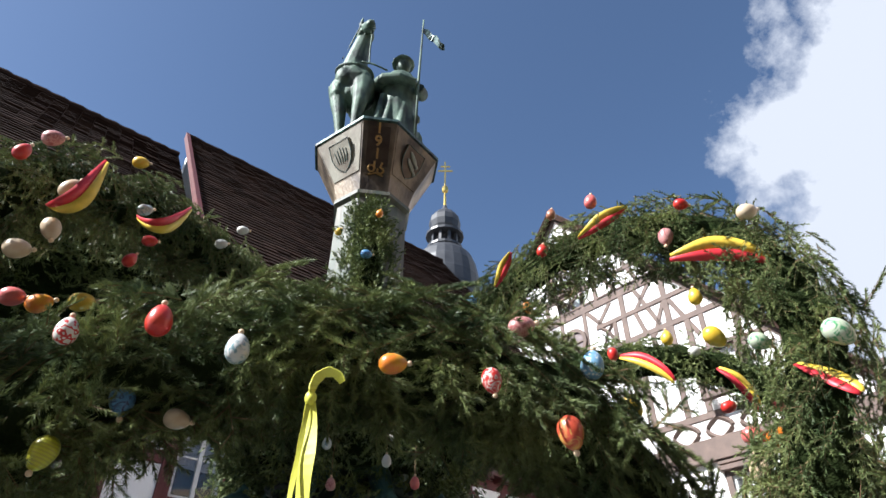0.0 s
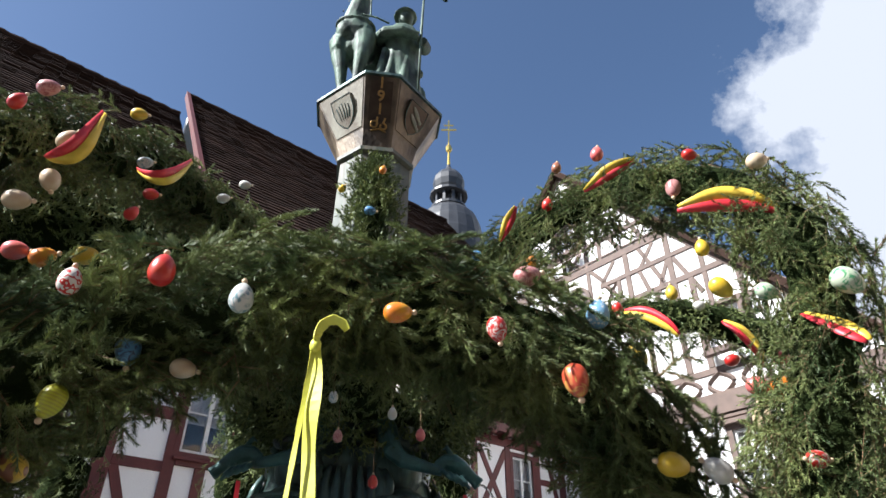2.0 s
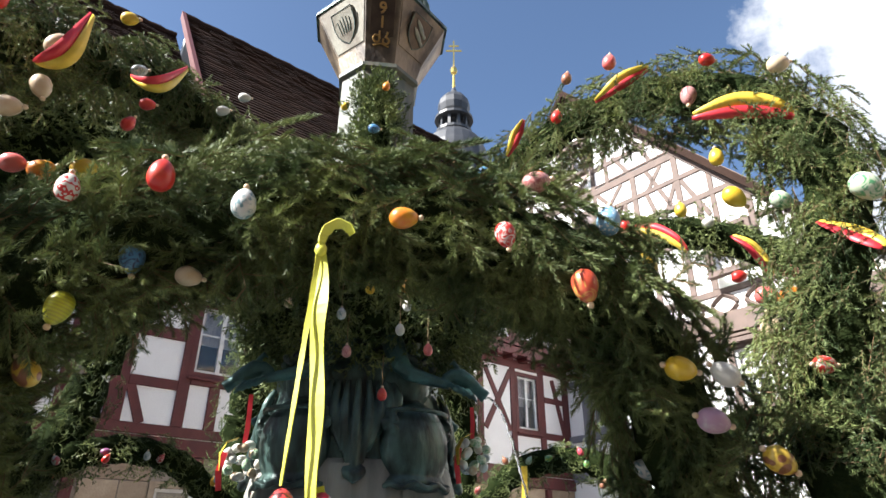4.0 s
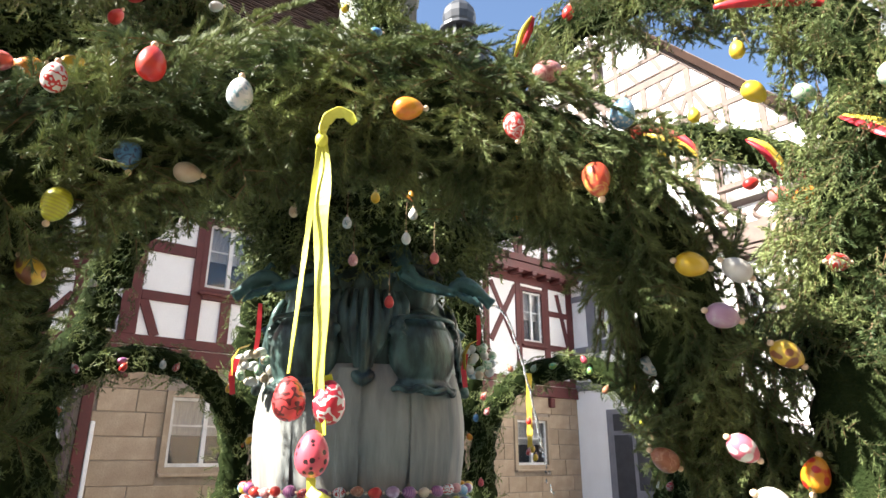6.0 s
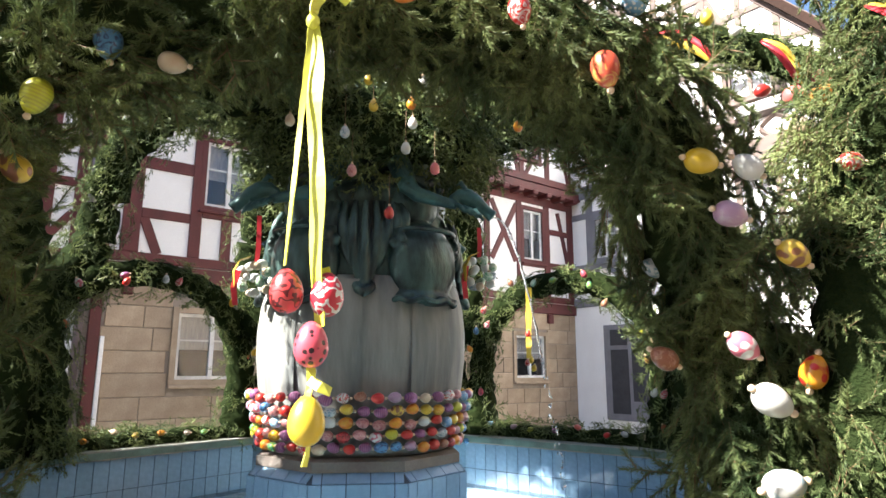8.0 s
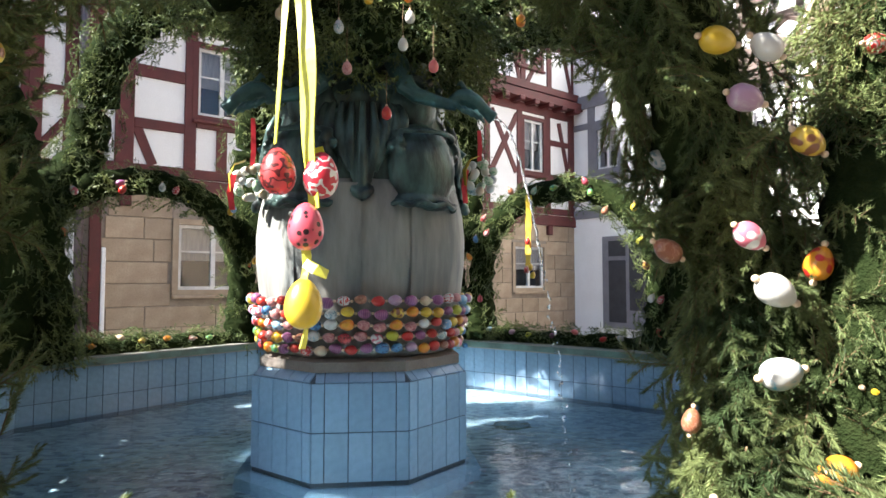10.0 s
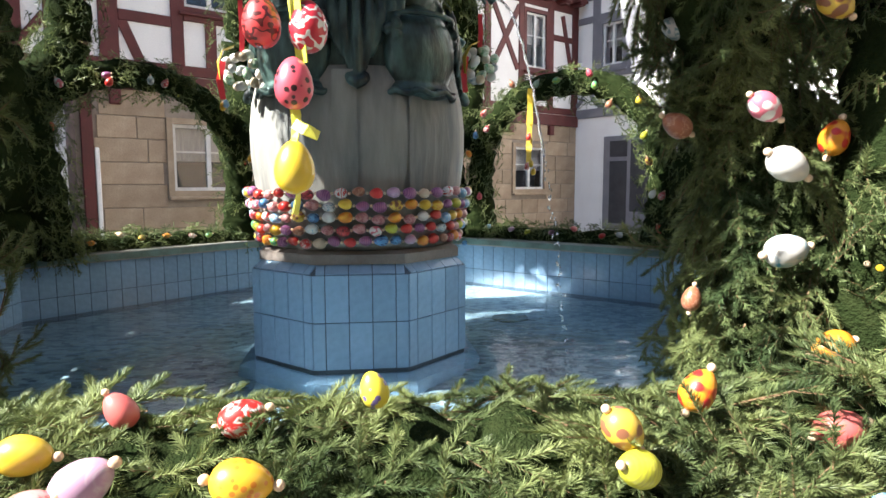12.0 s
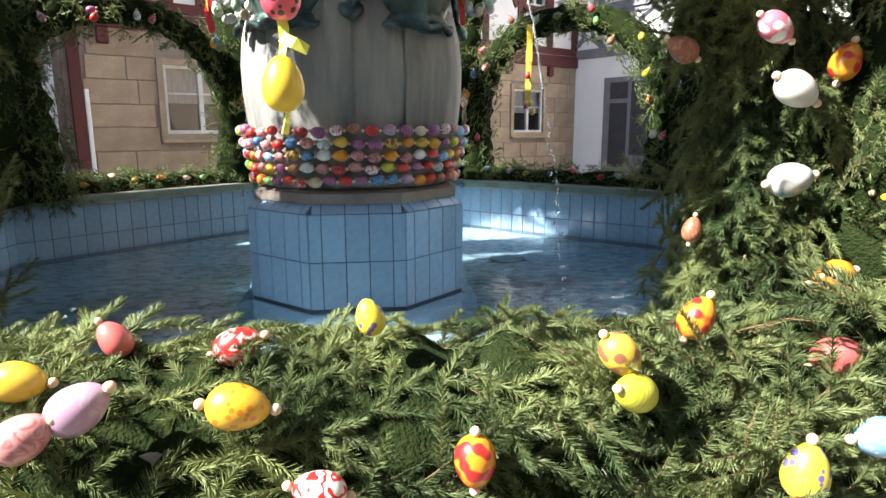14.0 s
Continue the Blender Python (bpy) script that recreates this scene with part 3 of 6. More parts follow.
# neighbour with a slightly lower roof
HOLE5, HOLE6 = (-3.55, 6.15, -2.62, 7.45), (-3.4, 3.9, -2.6, 5.2)
wall_with_holes("wall_neighbour", HOUSE, -7.0, 0, -1.84, 8.4, (HOLE5, HOLE6), PLASTER, "white plaster infill of the neighbouring timber house", thick=0.3, y=0.03)
window("window_8", HOUSE, *HOLE5, WINDOWWHITE, REDTIMBER, y=0.03, label="white casement window with a dark shutter")
window("window_9", HOUSE, *HOLE6, WINDOWWHITE, REDTIMBER, y=0.03, label="white casement window between red timbers")
nb = empty("timber_frame_neighbour", HOUSE, "oxblood red timber frame of the neighbouring house", "timber frame", kind="structure")
N = lambda *a, **k: timber(nb, *a, REDTIMBER, y=0.03, **k)
N(-7.0, 3.05, -1.9, 3.05, 0.34)
N(-7.0, 5.85, -1.9, 5.85, 0.34)
N(-7.0, 8.3, -1.9, 8.3, 0.24)
for x in (-6.8, -5.9, -5.0, -3.75, -2.42, -1.98):
    N(x, 3.2, x, 8.3, 0.18)
N(-2.35, 4.25, -1.98, 4.25, 0.14)
N(-2.45, 3.25, -2.05, 3.8, 0.12, proud=0.024)
N(-7.0, 4.2, -3.75, 4.2, 0.15, proud=0.026)
N(-7.0, 7.0, -3.75, 7.0, 0.15, proud=0.026)
N(-1.62, 0.0, -1.62, 2.8, 0.16, proud=0.08)
bm = box_bm(-1.53, -0.06, 0.6, -1.47, 0.0, 1.95, bevel=0.01)
tagged(mesh_object("trim_door_post", bm, PLASTER, at=HOUSE), "white painted strip beside the red door post", "trim", kind="structure")
bm = box_bm(-2.58, -0.02, 6.10, -2.05, 0.028, 7.5, bevel=0.01)
tagged(mesh_object("window_shutter", bm, ZINC, at=HOUSE), "dark grey open window shutter", "shutter")
bm = tube(bmesh.new(), [(-1.84, -0.09, 0.2), (-1.84, -0.09, 4.0), (-1.84, -0.09, 8.2)], 0.06, 12)
pipe = empty("drainpipe", HOUSE, "dark zinc drainpipe between the two red houses", "drainpipe")
part("pipe", bm, ZINC, pipe, smooth=True)
for z in (1.2, 3.4, 5.6, 7.6):
    part("bracket", lathe(bmesh.new(), [(0.066, z - 0.03), (0.074, z - 0.025), (0.074, z + 0.025), (0.066, z + 0.03)], 14), ZINC, pipe, at=pose(-1.84, -0.09, 0))
tiled_roof("roof_neighbour", HOUSE, -7.2, -0.80, -0.40, 8.20, 5.4, 15.40, "steep dark brown tiled roof of the neighbour", single=300)
bm = box_bm(-7.0, 5.0, 0, -1.84, 5.3, 14.6)
tagged(mesh_object("wall_neighbour_back", bm, PLASTER, at=HOUSE), "plain plaster wall closing the neighbour", "wall", kind="structure")

# gabled town hall, shaded below and sunlit above; the lower timbers greyed for shade
def gable_z(x):
    return 14.45 - 1.16 * abs(x - 0.95)


GH = [(0.78, 4.25, 1.39, 5.25), (1.75, 4.25, 2.36, 5.25), (4.60, 4.20, 5.30, 5.38), (4.62, 7.05, 5.55, 8.0), (0.72, 11.30, 1.52, 12.25)]
wall_with_holes("wall_gabled_house", GABLED, 0.0, 0, 8.2, 6.6, GH[:3], PLASTER, "white plaster wall of the gabled town hall", thick=0.3)
bm = bmesh.new()
prof = [(-5.8, 6.6), (7.7, 6.6), (0.95, 14.43)]
va = [bm.verts.new((x, 0, z)) for x, z in prof]
vb = [bm.verts.new((x, 0.3, z)) for x, z in prof]
bm.faces.new(va)
bm.faces.new(vb[::-1])
for i in range(3):
    j = (i + 1) % 3
    bm.faces.new((va[j], va[i], vb[i], vb[j]))
bmesh.ops.recalc_face_normals(bm, faces=bm.faces[:])
tagged(mesh_object("wall_gable", bm, PLASTER, at=GABLED), "sunlit white plaster gable of the town hall", "wall", kind="structure")
gf = empty("timber_frame_gable", GABLED, "grey-brown timber frame of the town hall gable", "timber frame", kind="structure")
G = lambda *a, **k: timber(gf, *a, GREYTIMBER, **k)
lf = empty("timber_frame_town_hall", GABLED, "town hall timber frame, coloured grey for the shade", "timber frame", kind="structure")
L = lambda *a, **k: timber(lf, *a, SHADEGREY, **k)
L(0.0, 6.05, 3.0, 6.05, 0.34, proud=0.05)
L(0.0, 4.05, 3.0, 4.05, 0.16, proud=0.06)
L(0.0, 3.15, 3.0, 3.15, 0.22, proud=0.04)
for x in (0.60, 1.57, 2.55):
    L(x, 4.13, x, 5.9, 0.22)
for x in (0.75, 2.45):
    L(x, 3.26, x, 3.97, 0.14)
L(0.0, 5.42, 3.0, 5.42, 0.16, proud=0.026)
# curved cross braces under the sill
for c in (1.6, 0.35):
    for s in (-1, 1):
        bm = tube(bmesh.new(), [(c + s * (0.13 + 0.36 * (abs(k - 4) / 4) ** 2), -0.005, 3.27 + k * 0.0875) for k in range(9)], 0.065, 4)
        part("curved_brace", bm, SHADEGREY, lf)
G(3.0, 5.95, 8.2, 5.95, 0.46, proud=0.14)
G(4.40, 5.53, 5.50, 5.53, 0.10, proud=0.16)
G(4.40, 5.66, 5.50, 5.66, 0.07, proud=0.10)
G(2.6, 6.70, 8.0, 6.70, 0.15)
for x in (3.10, 3.96, 4.49, 5.62, 6.45):
    G(x, 6.78, x, min(9.1, gable_z(x) - 0.1), 0.15)
G(2.6, 8.15, 6.4, 8.15, 0.14, proud=0.026)
# pairs of curved braces under the upper sill
for x in (3.40, 4.22, 5.00, 5.80, 6.60):
    for side in (-1, 1):
        bm = tube(bmesh.new(), [(x + side * (0.10 + 0.30 * (abs(k - 4) / 4) ** 1.7), -0.005, 6.14 + 0.062 * k) for k in range(9)], 0.060, 4)
        part("curved_brace", bm, GREYTIMBER, gf)
for z, w, x0 in ((9.15, 0.15, -4.0), (9.90, 0.13, 1.93), (10.61, 0.20, -2.2), (10.78, 0.06, -2.0), (11.32, 0.13, -1.2), (12.6, 0.15, -0.5)):
    G(x0, z, 0.95 + (14.45 - z) / 1.16 - 0.1, z, w, proud=0.035)
for x, z0, z1 in ((0.30, 10.70, 11.50), (0.77, 9.22, 11.20), (1.58, 9.22, 12.55), (2.05, 10.70, 12.9), (2.52, 9.22, 9.95), (2.83, 8.22, 10.52), (3.55, 8.22, 9.08), (4.05, 8.22, 10.55), (4.85, 8.22, 9.8), (0.0, 9.22, 10.5), (-0.8, 9.22, 12.2), (1.30, 12.66, 13.8)):
    G(x, z0, x, z1, 0.16 if x in (2.83, 4.05) else 0.13)
for x0, z0, x1, z1 in ((2.30, 11.45, 2.75, 10.70), (3.25, 10.52, 3.80, 9.25), (3.68, 10.50, 3.17, 9.86), (3.17, 9.86, 3.36, 9.22), (4.14, 9.82, 4.72, 8.60), (4.00, 9.84, 3.60, 9.02),
                       (2.47, 10.50, 1.96, 9.92), (1.66, 10.52, 2.10, 9.96), (0.86, 10.72, 1.42, 11.24), (0.86, 11.20, 1.42, 10.72), (3.05, 11.55, 3.45, 10.70)):
    G(x0, z0, x1, z1, 0.12, proud=0.022)
# carved knees that curve in to the posts
for x, side in ((2.05, 1), (2.52, -1), (0.77, -1)):
    bm = tube(bmesh.new(), [(x + side * (0.08 + 0.34 * (k / 6) ** 2), -0.005, 9.24 + 0.10 * k) for k in range(7)], 0.055, 4)
    part("curved_brace", bm, GREYTIMBER, gf)
for s in (-1, 1):
    G(0.95 + s * 0.05, 14.35, 0.95 + s * 6.7, 6.65, 0.30, proud=0.06)
for i, h in enumerate(GH[:3]):
    window("window_%d" % (10 + i), GABLED, *h, WINDOWWHITE, SHADEGREY if i < 2 else GREYTIMBER, label="white casement window of the town hall", surround=0.13)
for i, h in enumerate(GH[3:]):
    w = window("window_%d" % (13 + i), GABLED @ pose(0, -0.30, 0), *h, GREYTIMBER, GREYTIMBER, label="window in the sunlit timber gable")
# round gable window
oc = empty("window_15", GABLED @ pose(1.16, -0.04, 9.72), "round arched window in the gable", "window", kind="structure")
bm = bmesh.new()
for r0, r1, y0 in ((0.44, 0.34, 0.0),):
    for k in range(32):
        a, b = 2 * math.pi * k / 32, 2 * math.pi * (k + 1) / 32
        q = [bm.verts.new((r * math.cos(t), y, r * math.sin(t))) for r, t, y in ((r0, a, -0.05), (r0, b, -0.05), (r1, b, -0.05), (r1, a, -0.05), (r0, a, 0.05), (r0, b, 0.05), (r1, b, 0.05), (r1, a, 0.05))]
        for f in ((0, 1, 2, 3), (4, 5, 1, 0), (3, 2, 6, 7)):
            bm.faces.new([q[i] for i in f])
part("surround", bm, GREYTIMBER, oc)
bm = bmesh.new()
bmesh.ops.create_circle(bm, cap_ends=True, segments=32, radius=0.34, matrix=pose(0, 0.01, 0, 90))
part("pane", bm, ZINC, oc)
bm = box_bm(-0.34, -0.02, -0.02, 0.34, 0.0, 0.02)
box(bm, -0.02, -0.022, -0.34, 0.02, -0.002, 0.34)
part("glazing_bar", bm, GREYTIMBER, oc)
# shop front below
shop = empty("door_1", GABLED @ pose(1.35, 0, 0), "grey framed glazed shop front", "shop front", kind="structure")
part("frame", box_bm(-0.44, -0.05, 0.3, 1.9, 0.0, 2.55, bevel=0.01), SHADEGREY, shop)
# opaque panes, coloured near black for the unlit shop behind
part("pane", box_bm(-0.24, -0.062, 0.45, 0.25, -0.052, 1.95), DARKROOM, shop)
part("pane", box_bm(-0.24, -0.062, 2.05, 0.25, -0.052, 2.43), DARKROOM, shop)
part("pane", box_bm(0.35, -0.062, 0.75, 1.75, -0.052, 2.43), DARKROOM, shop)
for s in (-1, 1):
    root = empty("roof_gabled_house", GABLED, "brown tiled roof of the town hall", "roof", kind="structure")
    bm = bmesh.new()
    pts = [(0.95, -0.25, 14.6), (0.95 + s * 7.1, -0.25, 6.35), (0.95 + s * 7.1, 9, 6.35), (0.95, 9, 14.6)]
    va = [bm.verts.new(p) for p in pts]
    vb = [bm.verts.new((p[0], p[1], p[2] - 0.25)) for p in pts]
    bm.faces.new(va)
    bm.faces.new(vb[::-1])
    for i in range(4):
        j = (i + 1) % 4
        bm.faces.new((va[j], va[i], vb[i], vb[j]))
    bmesh.ops.recalc_face_normals(bm, faces=bm.faces[:])
    part("roof_slope", bm, ROOF, root)

# sandstone blocks of the ground floor
rng = random.Random(11)
block_meshes = {}


def block(w, h):
    key = (round(w, 2), round(h, 2))
    if key not in block_meshes:
        bm = box_bm(0.006, -0.012, 0.006, key[0] - 0.006, 0.03, key[1] - 0.006, bevel=0.008)
        me = bpy.data.meshes.new("sandstone_block")
        bm.to_mesh(me)
        bm.free()
        me.materials.append(SANDSTONE)
        block_meshes[key] = me
    return block_meshes[key]


sandwall = empty("wall_sandstone_facing", HOUSE, "weathered tan sandstone blocks", "wall", kind="structure")
z = 0.0
for h in (0.34, 0.36, 0.34, 0.36, 0.34, 0.36, 0.34, 0.40):
    x = -1.45 - rng.random() * 0.2
    while x < 9.4:
        w = rng.choice((0.55, 0.75, 0.95, 1.1))
        xe = min(x + w, 9.44)
        segs = [(x, xe)]
        for hole in (HOLE1, HOLE2):
            if z < hole[3] + 0.09 and z + h > hole[1] - 0.14:
                nxt = []
                for a, b in segs:
                    if b <= hole[0] - 0.09 or a >= hole[2] + 0.09:
                        nxt.append((a, b))
                    else:
                        if a < hole[0] - 0.15:
                            nxt.append((a, hole[0] - 0.09))
                        if b > hole[2] + 0.15:
                            nxt.append((hole[2] + 0.09, b))
                segs = nxt
        for a, b in segs:
            if b - a > 0.04:
                ob = new("sandstone_block", block(b - a, h))
                ob.parent = sandwall
                ob.matrix_basis = pose(a, 0.012, z)
        x = xe
    z += h

# added unseen walls that close the square behind the viewer and cut the skylight
for name, at, w, h in (("wall_square_south", pose(3.0, -8.5, 0, 0, 0, 180), 26.0, 13.0), ("wall_square_east", pose(15.0, 1.0, 0, 0, 0, -90), 22.0, 10.0)):
    tagged(mesh_object(name, box_bm(-w / 2, 0, 0, w / 2, 6, h, bevel=0.05), SANDSTONE, at=at), "added unseen sandstone wall that blocks skylight", "wall", kind="structure")

# onion-domed church tower far behind
TOWER = pose(0.15, 45.5, -1.3)
tw = empty("church_tower", TOWER, "slate onion dome with lantern and gilt cross", "tower")
part("shaft", lathe(bmesh.new(), [(2.6, 1.3), (2.6, 30.0), (3.0, 30.4)], 8, radians(22.5)), PLASTER, tw)
part("dome", lathe(bmesh.new(), [(3.0, 30.4), (3.15, 31.4), (3.1, 32.6), (2.85, 34.0), (2.5, 35.0), (1.9, 35.7), (1.45, 36.0)], 24), SLATE, tw, smooth=False)
part("gallery", lathe(bmesh.new(), [(1.5, 36.0), (1.65, 36.05), (1.65, 36.3), (1.4, 36.32)], 16), SLATE, tw)
for k in range(10):
    a = 2 * math.pi * k / 10
    part("lantern_post", box_bm(-0.13, -0.13, 36.3, 0.13, 0.13, 37.5, m=pose(1.25 * math.cos(a), 1.25 * math.sin(a), 0, 0, 0, math.degrees(a))), SLATE, tw)
part("lantern_core", lathe(bmesh.new(), [(0.85, 36.3), (0.85, 37.5)], 12), DARKROOM, tw)
part("cornice", lathe(bmesh.new(), [(1.4, 37.5), (1.75, 37.55), (1.75, 37.8), (1.3, 38.0)], 16), SLATE, tw)
part("onion", lathe(bmesh.new(), [(1.15, 38.0), (1.35, 38.4), (1.48, 39.0), (1.42, 39.6), (1.05, 40.2), (0.6, 40.6), (0.28, 41.0), (0.16, 41.4)], 12), SLATE, tw)
part("spike", lathe(bmesh.new(), [(0.16, 41.3), (0.10, 43.0), (0.28, 43.2), (0.34, 43.5), (0.26, 43.8), (0.08, 44.0), (0.06, 44.4)], 12), BRIGHTGOLD, tw)
bm = box_bm(-0.07, -0.06, 44.3, 0.07, 0.06, 47.2)
box(bm, -0.75, -0.05, 45.9, 0.75, 0.05, 46.05)
box(bm, -0.48, -0.05, 46.5, 0.48, 0.05, 46.63)
part("cross", bm, BRIGHTGOLD, tw)

# ---- fountain basin ----
RIM_IN, RIM_OUT, RIM_Z, WATER_Z, FLOOR_Z = 2.06, 2.36, 0.94, 0.578, 0.10


def octa_shell(bm, a_in, a_out, z0, z1):
    lo_i, lo_o, hi_i, hi_o = [[bm.verts.new(v) for v in octagon(a, z)] for a, z in ((a_in, z0), (a_out, z0), (a_in, z1), (a_out, z1))]
    for i in range(8):
        j = (i + 1) % 8
        bm.faces.new((hi_i[i], hi_i[j], lo_i[j], lo_i[i]))
        bm.faces.new((lo_o[i], lo_o[j], hi_o[j], hi_o[i]))
        bm.faces.new((hi_o[i], hi_o[j], hi_i[j], hi_i[i]))
        bm.faces.new((lo_i[i], lo_i[j], lo_o[j], lo_o[i]))
    bmesh.ops.recalc_face_normals(bm, faces=bm.faces[:])
    return bm


basin = empty("fountain_basin", FOUNTAIN, "octagonal basin lined with pale blue tiles", "fountain")
basin_wall = part("basin_wall", octa_shell(bmesh.new(), RIM_IN, RIM_OUT - 0.05, 0.0, RIM_Z - 0.06), GROUT, basin)
part("coping", octa_shell(bmesh.new(), RIM_IN - 0.03, RIM_OUT, RIM_Z - 0.06, RIM_Z), RIMSTONE, basin, "worn stone coping")
part("coping_edge", octa_shell(bmesh.new(), RIM_IN - 0.036, RIM_IN - 0.031, RIM_Z - 0.05, RIM_Z - 0.008), COPPER, basin, "green stained edge")
part("basin_floor", octa_ring(bmesh.new(), [(RIM_IN, FLOOR_Z - 0.05), (RIM_IN, FLOOR_Z + 0.22)]), MOSAIC, basin, "blue mosaic floor")
bm = octa_shell(bmesh.new(), RIM_OUT + 0.0, RIM_OUT + 0.35, 0.0, 0.16)
part("step", bm, RIMSTONE, basin)
water = mesh_object("water", octa_ring(bmesh.new(), [(RIM_IN - 0.001, WATER_Z - 0.004), (RIM_IN - 0.001, WATER_Z)]), WATER, at=FOUNTAIN)
bm = bmesh.new()
bm.faces.new([bm.verts.new(v) for v in octagon(RIM_IN + 0.01, WATER_Z)])
old = water.data
water.data = bpy.data.meshes.new("water")
bm.to_mesh(water.data)
bm.free()
water.data.materials.append(WATER)
bpy.data.meshes.remove(old)
water.visible_shadow = False
tagged(water, "clear rippling blue fountain water", "water", kind="structure")

# octagonal tiled pedestal
PED = 0.497
ped = empty("pedestal", FOUNTAIN, "octagonal pedestal of pale blue tiles", "pedestal")
part("core", octa_ring(bmesh.new(), [(PED - 0.002, FLOOR_Z), (PED - 0.002, 0.998), (PED - 0.07, 1.062)]), GROUT, ped)
part("plinth", octa_ring(bmesh.new(), [(PED + 0.07, FLOOR_Z), (PED + 0.07, WATER_Z - 0.10), (PED + 0.015, WATER_Z - 0.045)]), TILE, ped, "tiled step under water")
part("ledge", octa_ring(bmesh.new(), [(PED - 0.03, 1.04), (PED - 0.03, 1.082), (PED - 0.06, 1.095)]), LEDGE, ped, "dark stone ledge")
tile_meshes = {}


def tile_mesh(w, h):
    key = (round(w, 3), round(h, 3))
    if key not in tile_meshes:
        bm = box_bm(-w / 2 + 0.0018, -0.004, 0.0018, w / 2 - 0.0018, 0.004, h - 0.0018, bevel=0.0015)
        me = bpy.data.meshes.new("tile")
        bm.to_mesh(me)
        bm.free()
        me.materials.append(TILE)
        tile_meshes[key] = me
    return tile_meshes[key]


def face_tiles(parent, k, apothem, side, rows, lean=0.0, inward=False, pitch=0.1005):
    """Tiles on face k of an octagon: a row of full ones with cut ones at both ends."""
    turn = pose(0, 0, 0, 0, 0, 45 * k + 90)
    n = int((side - 0.05) / pitch)
    n -= 1 - (n % 2)
    cut = (side - n * pitch) / 2
    for z0, h in rows:
        xs = [(-side / 2 + cut / 2, cut)] + [(-side / 2 + cut + pitch * (i + 0.5), pitch) for i in range(n)] + [(side / 2 - cut / 2, cut)]
        for x, w in xs:
            if w < 0.012:
                continue
            ob = new("tile", tile_mesh(w, h))
            ob.parent = parent
            ob.matrix_basis = turn @ pose(x, -apothem, z0, lean, 0, 0)


SIDE = 2 * PED * math.tan(math.pi / 8)
for k in range(8):
    face_tiles(ped, k, PED, SIDE, [(1.0 - 0.2075, 0.2075), (1.0 - 0.415, 0.2075)])
    face_tiles(ped, k, PED, SIDE - 0.03, [(1.0, 0.093)], lean=-49)
for k in (7, 0, 1, 2, 3, 4, 5):
    face_tiles(basin_wall, k, RIM_IN - 0.002, 2 * RIM_IN * math.tan(math.pi / 8), [(0.68, 0.20), (0.48, 0.20)], inward=True)

# ---- column with barrel, bronze figures, capital and statue ----
barrel = empty("stone_barrel", FOUNTAIN, "weathered grey-green barrel of the fountain column", "barrel")
bm = lathe(bmesh.new(), [(0.42, 1.09), (0.455, 1.12), (0.482, 1.25), (0.502, 1.38), (0.518, 1.52), (0.520, 1.64), (0.508, 1.76), (0.48, 1.87), (0.44, 1.92)], 64)
for v in bm.verts:
    a = math.atan2(v.co.y, v.co.x)
    s = (a / (2 * math.pi) * 14) % 1.0
    k = 1 - 0.010 * max(0, 1 - min(s, 1 - s) / 0.06)
    v.co.x, v.co.y = v.co.x * k, v.co.y * k
part("body", bm, BARREL, barrel, smooth=True)
for a, w in ((-96, 0.10), (-62, 0.06), (-128, 0.07)):
    bm = bmesh.new()
    rows = []
    for i in range(12):
        z = 1.36 + i * 0.045
        r = 0.5235 - 0.10 * (z - 1.60) ** 2
        rows.append([bm.verts.new((r * math.cos(radians(a) + t * w), r * math.sin(radians(a) + t * w), z)) for t in (-1, -0.5, 0, 0.5, 1)])
    for p, q in zip(rows, rows[1:]):
        for j in range(4):
            bm.faces.new((p[j], p[j + 1], q[j + 1], q[j]))
    part("stave", bm, BARREL, barrel, smooth=True)


def statue(name, bm, mat, label, category, voxel, at=FOUNTAIN):
    ob = mesh_object(name, bm, mat, at=at)
    r = ob.modifiers.new("fuse", "REMESH")
    r.mode, r.voxel_size, r.use_smooth_shade = "VOXEL", voxel, True
    s = ob.modifiers.new("smooth", "SMOOTH")
    s.factor, s.iterations = 0.5, 1
    return tagged(ob, label, category)


# bronze drum with hanging leaves and four bearer figures
def fused(name, bm, mat, parent, voxel, at=None):
    ob = part(name, bm, mat, parent, at=at)
    r = ob.modifiers.new("fuse", "REMESH")
    r.mode, r.voxel_size, r.use_smooth_shade = "VOXEL", voxel, True
    s = ob.modifiers.new("smooth", "SMOOTH")
    s.factor, s.iterations = 0.5, 1
    return ob


bronze = empty("bronze_sculpture", FOUNTAIN, "dark bronze drum with leaves and bearer figures", "sculpture")
part("drum", lathe(bmesh.new(), [(0.44, 1.86), (0.478, 1.885), (0.468, 1.95), (0.445, 2.12), (0.41, 2.24), (0.42, 2.26), (0.42, 2.32), (0.36, 2.36), (0.40, 2.46), (0.30, 2.55), (0.26, 3.0)], 48), BRONZE, bronze, smooth=True)
# one leaf, fluted and curled at its tip
bm = bmesh.new()
for s in range(-4, 5):
    fan = 0.036 * s * (1.25 - 0.05 * abs(s))
    drop = 0.43 - 0.055 * abs(s)
    pts = [(0.445 + 0.165 * drop * i / 8 + 0.02 * math.sin(math.pi * i / 8) - 0.010 * abs(s), fan * (1.05 + 0.45 * math.sin(math.pi * i / 9) - 0.55 * i / 8), 2.23 - drop * i / 8) for i in range(9)]
    tube(bm, pts, [0.013 + 0.010 * math.sin(math.pi * i / 8) for i in range(9)], 6)
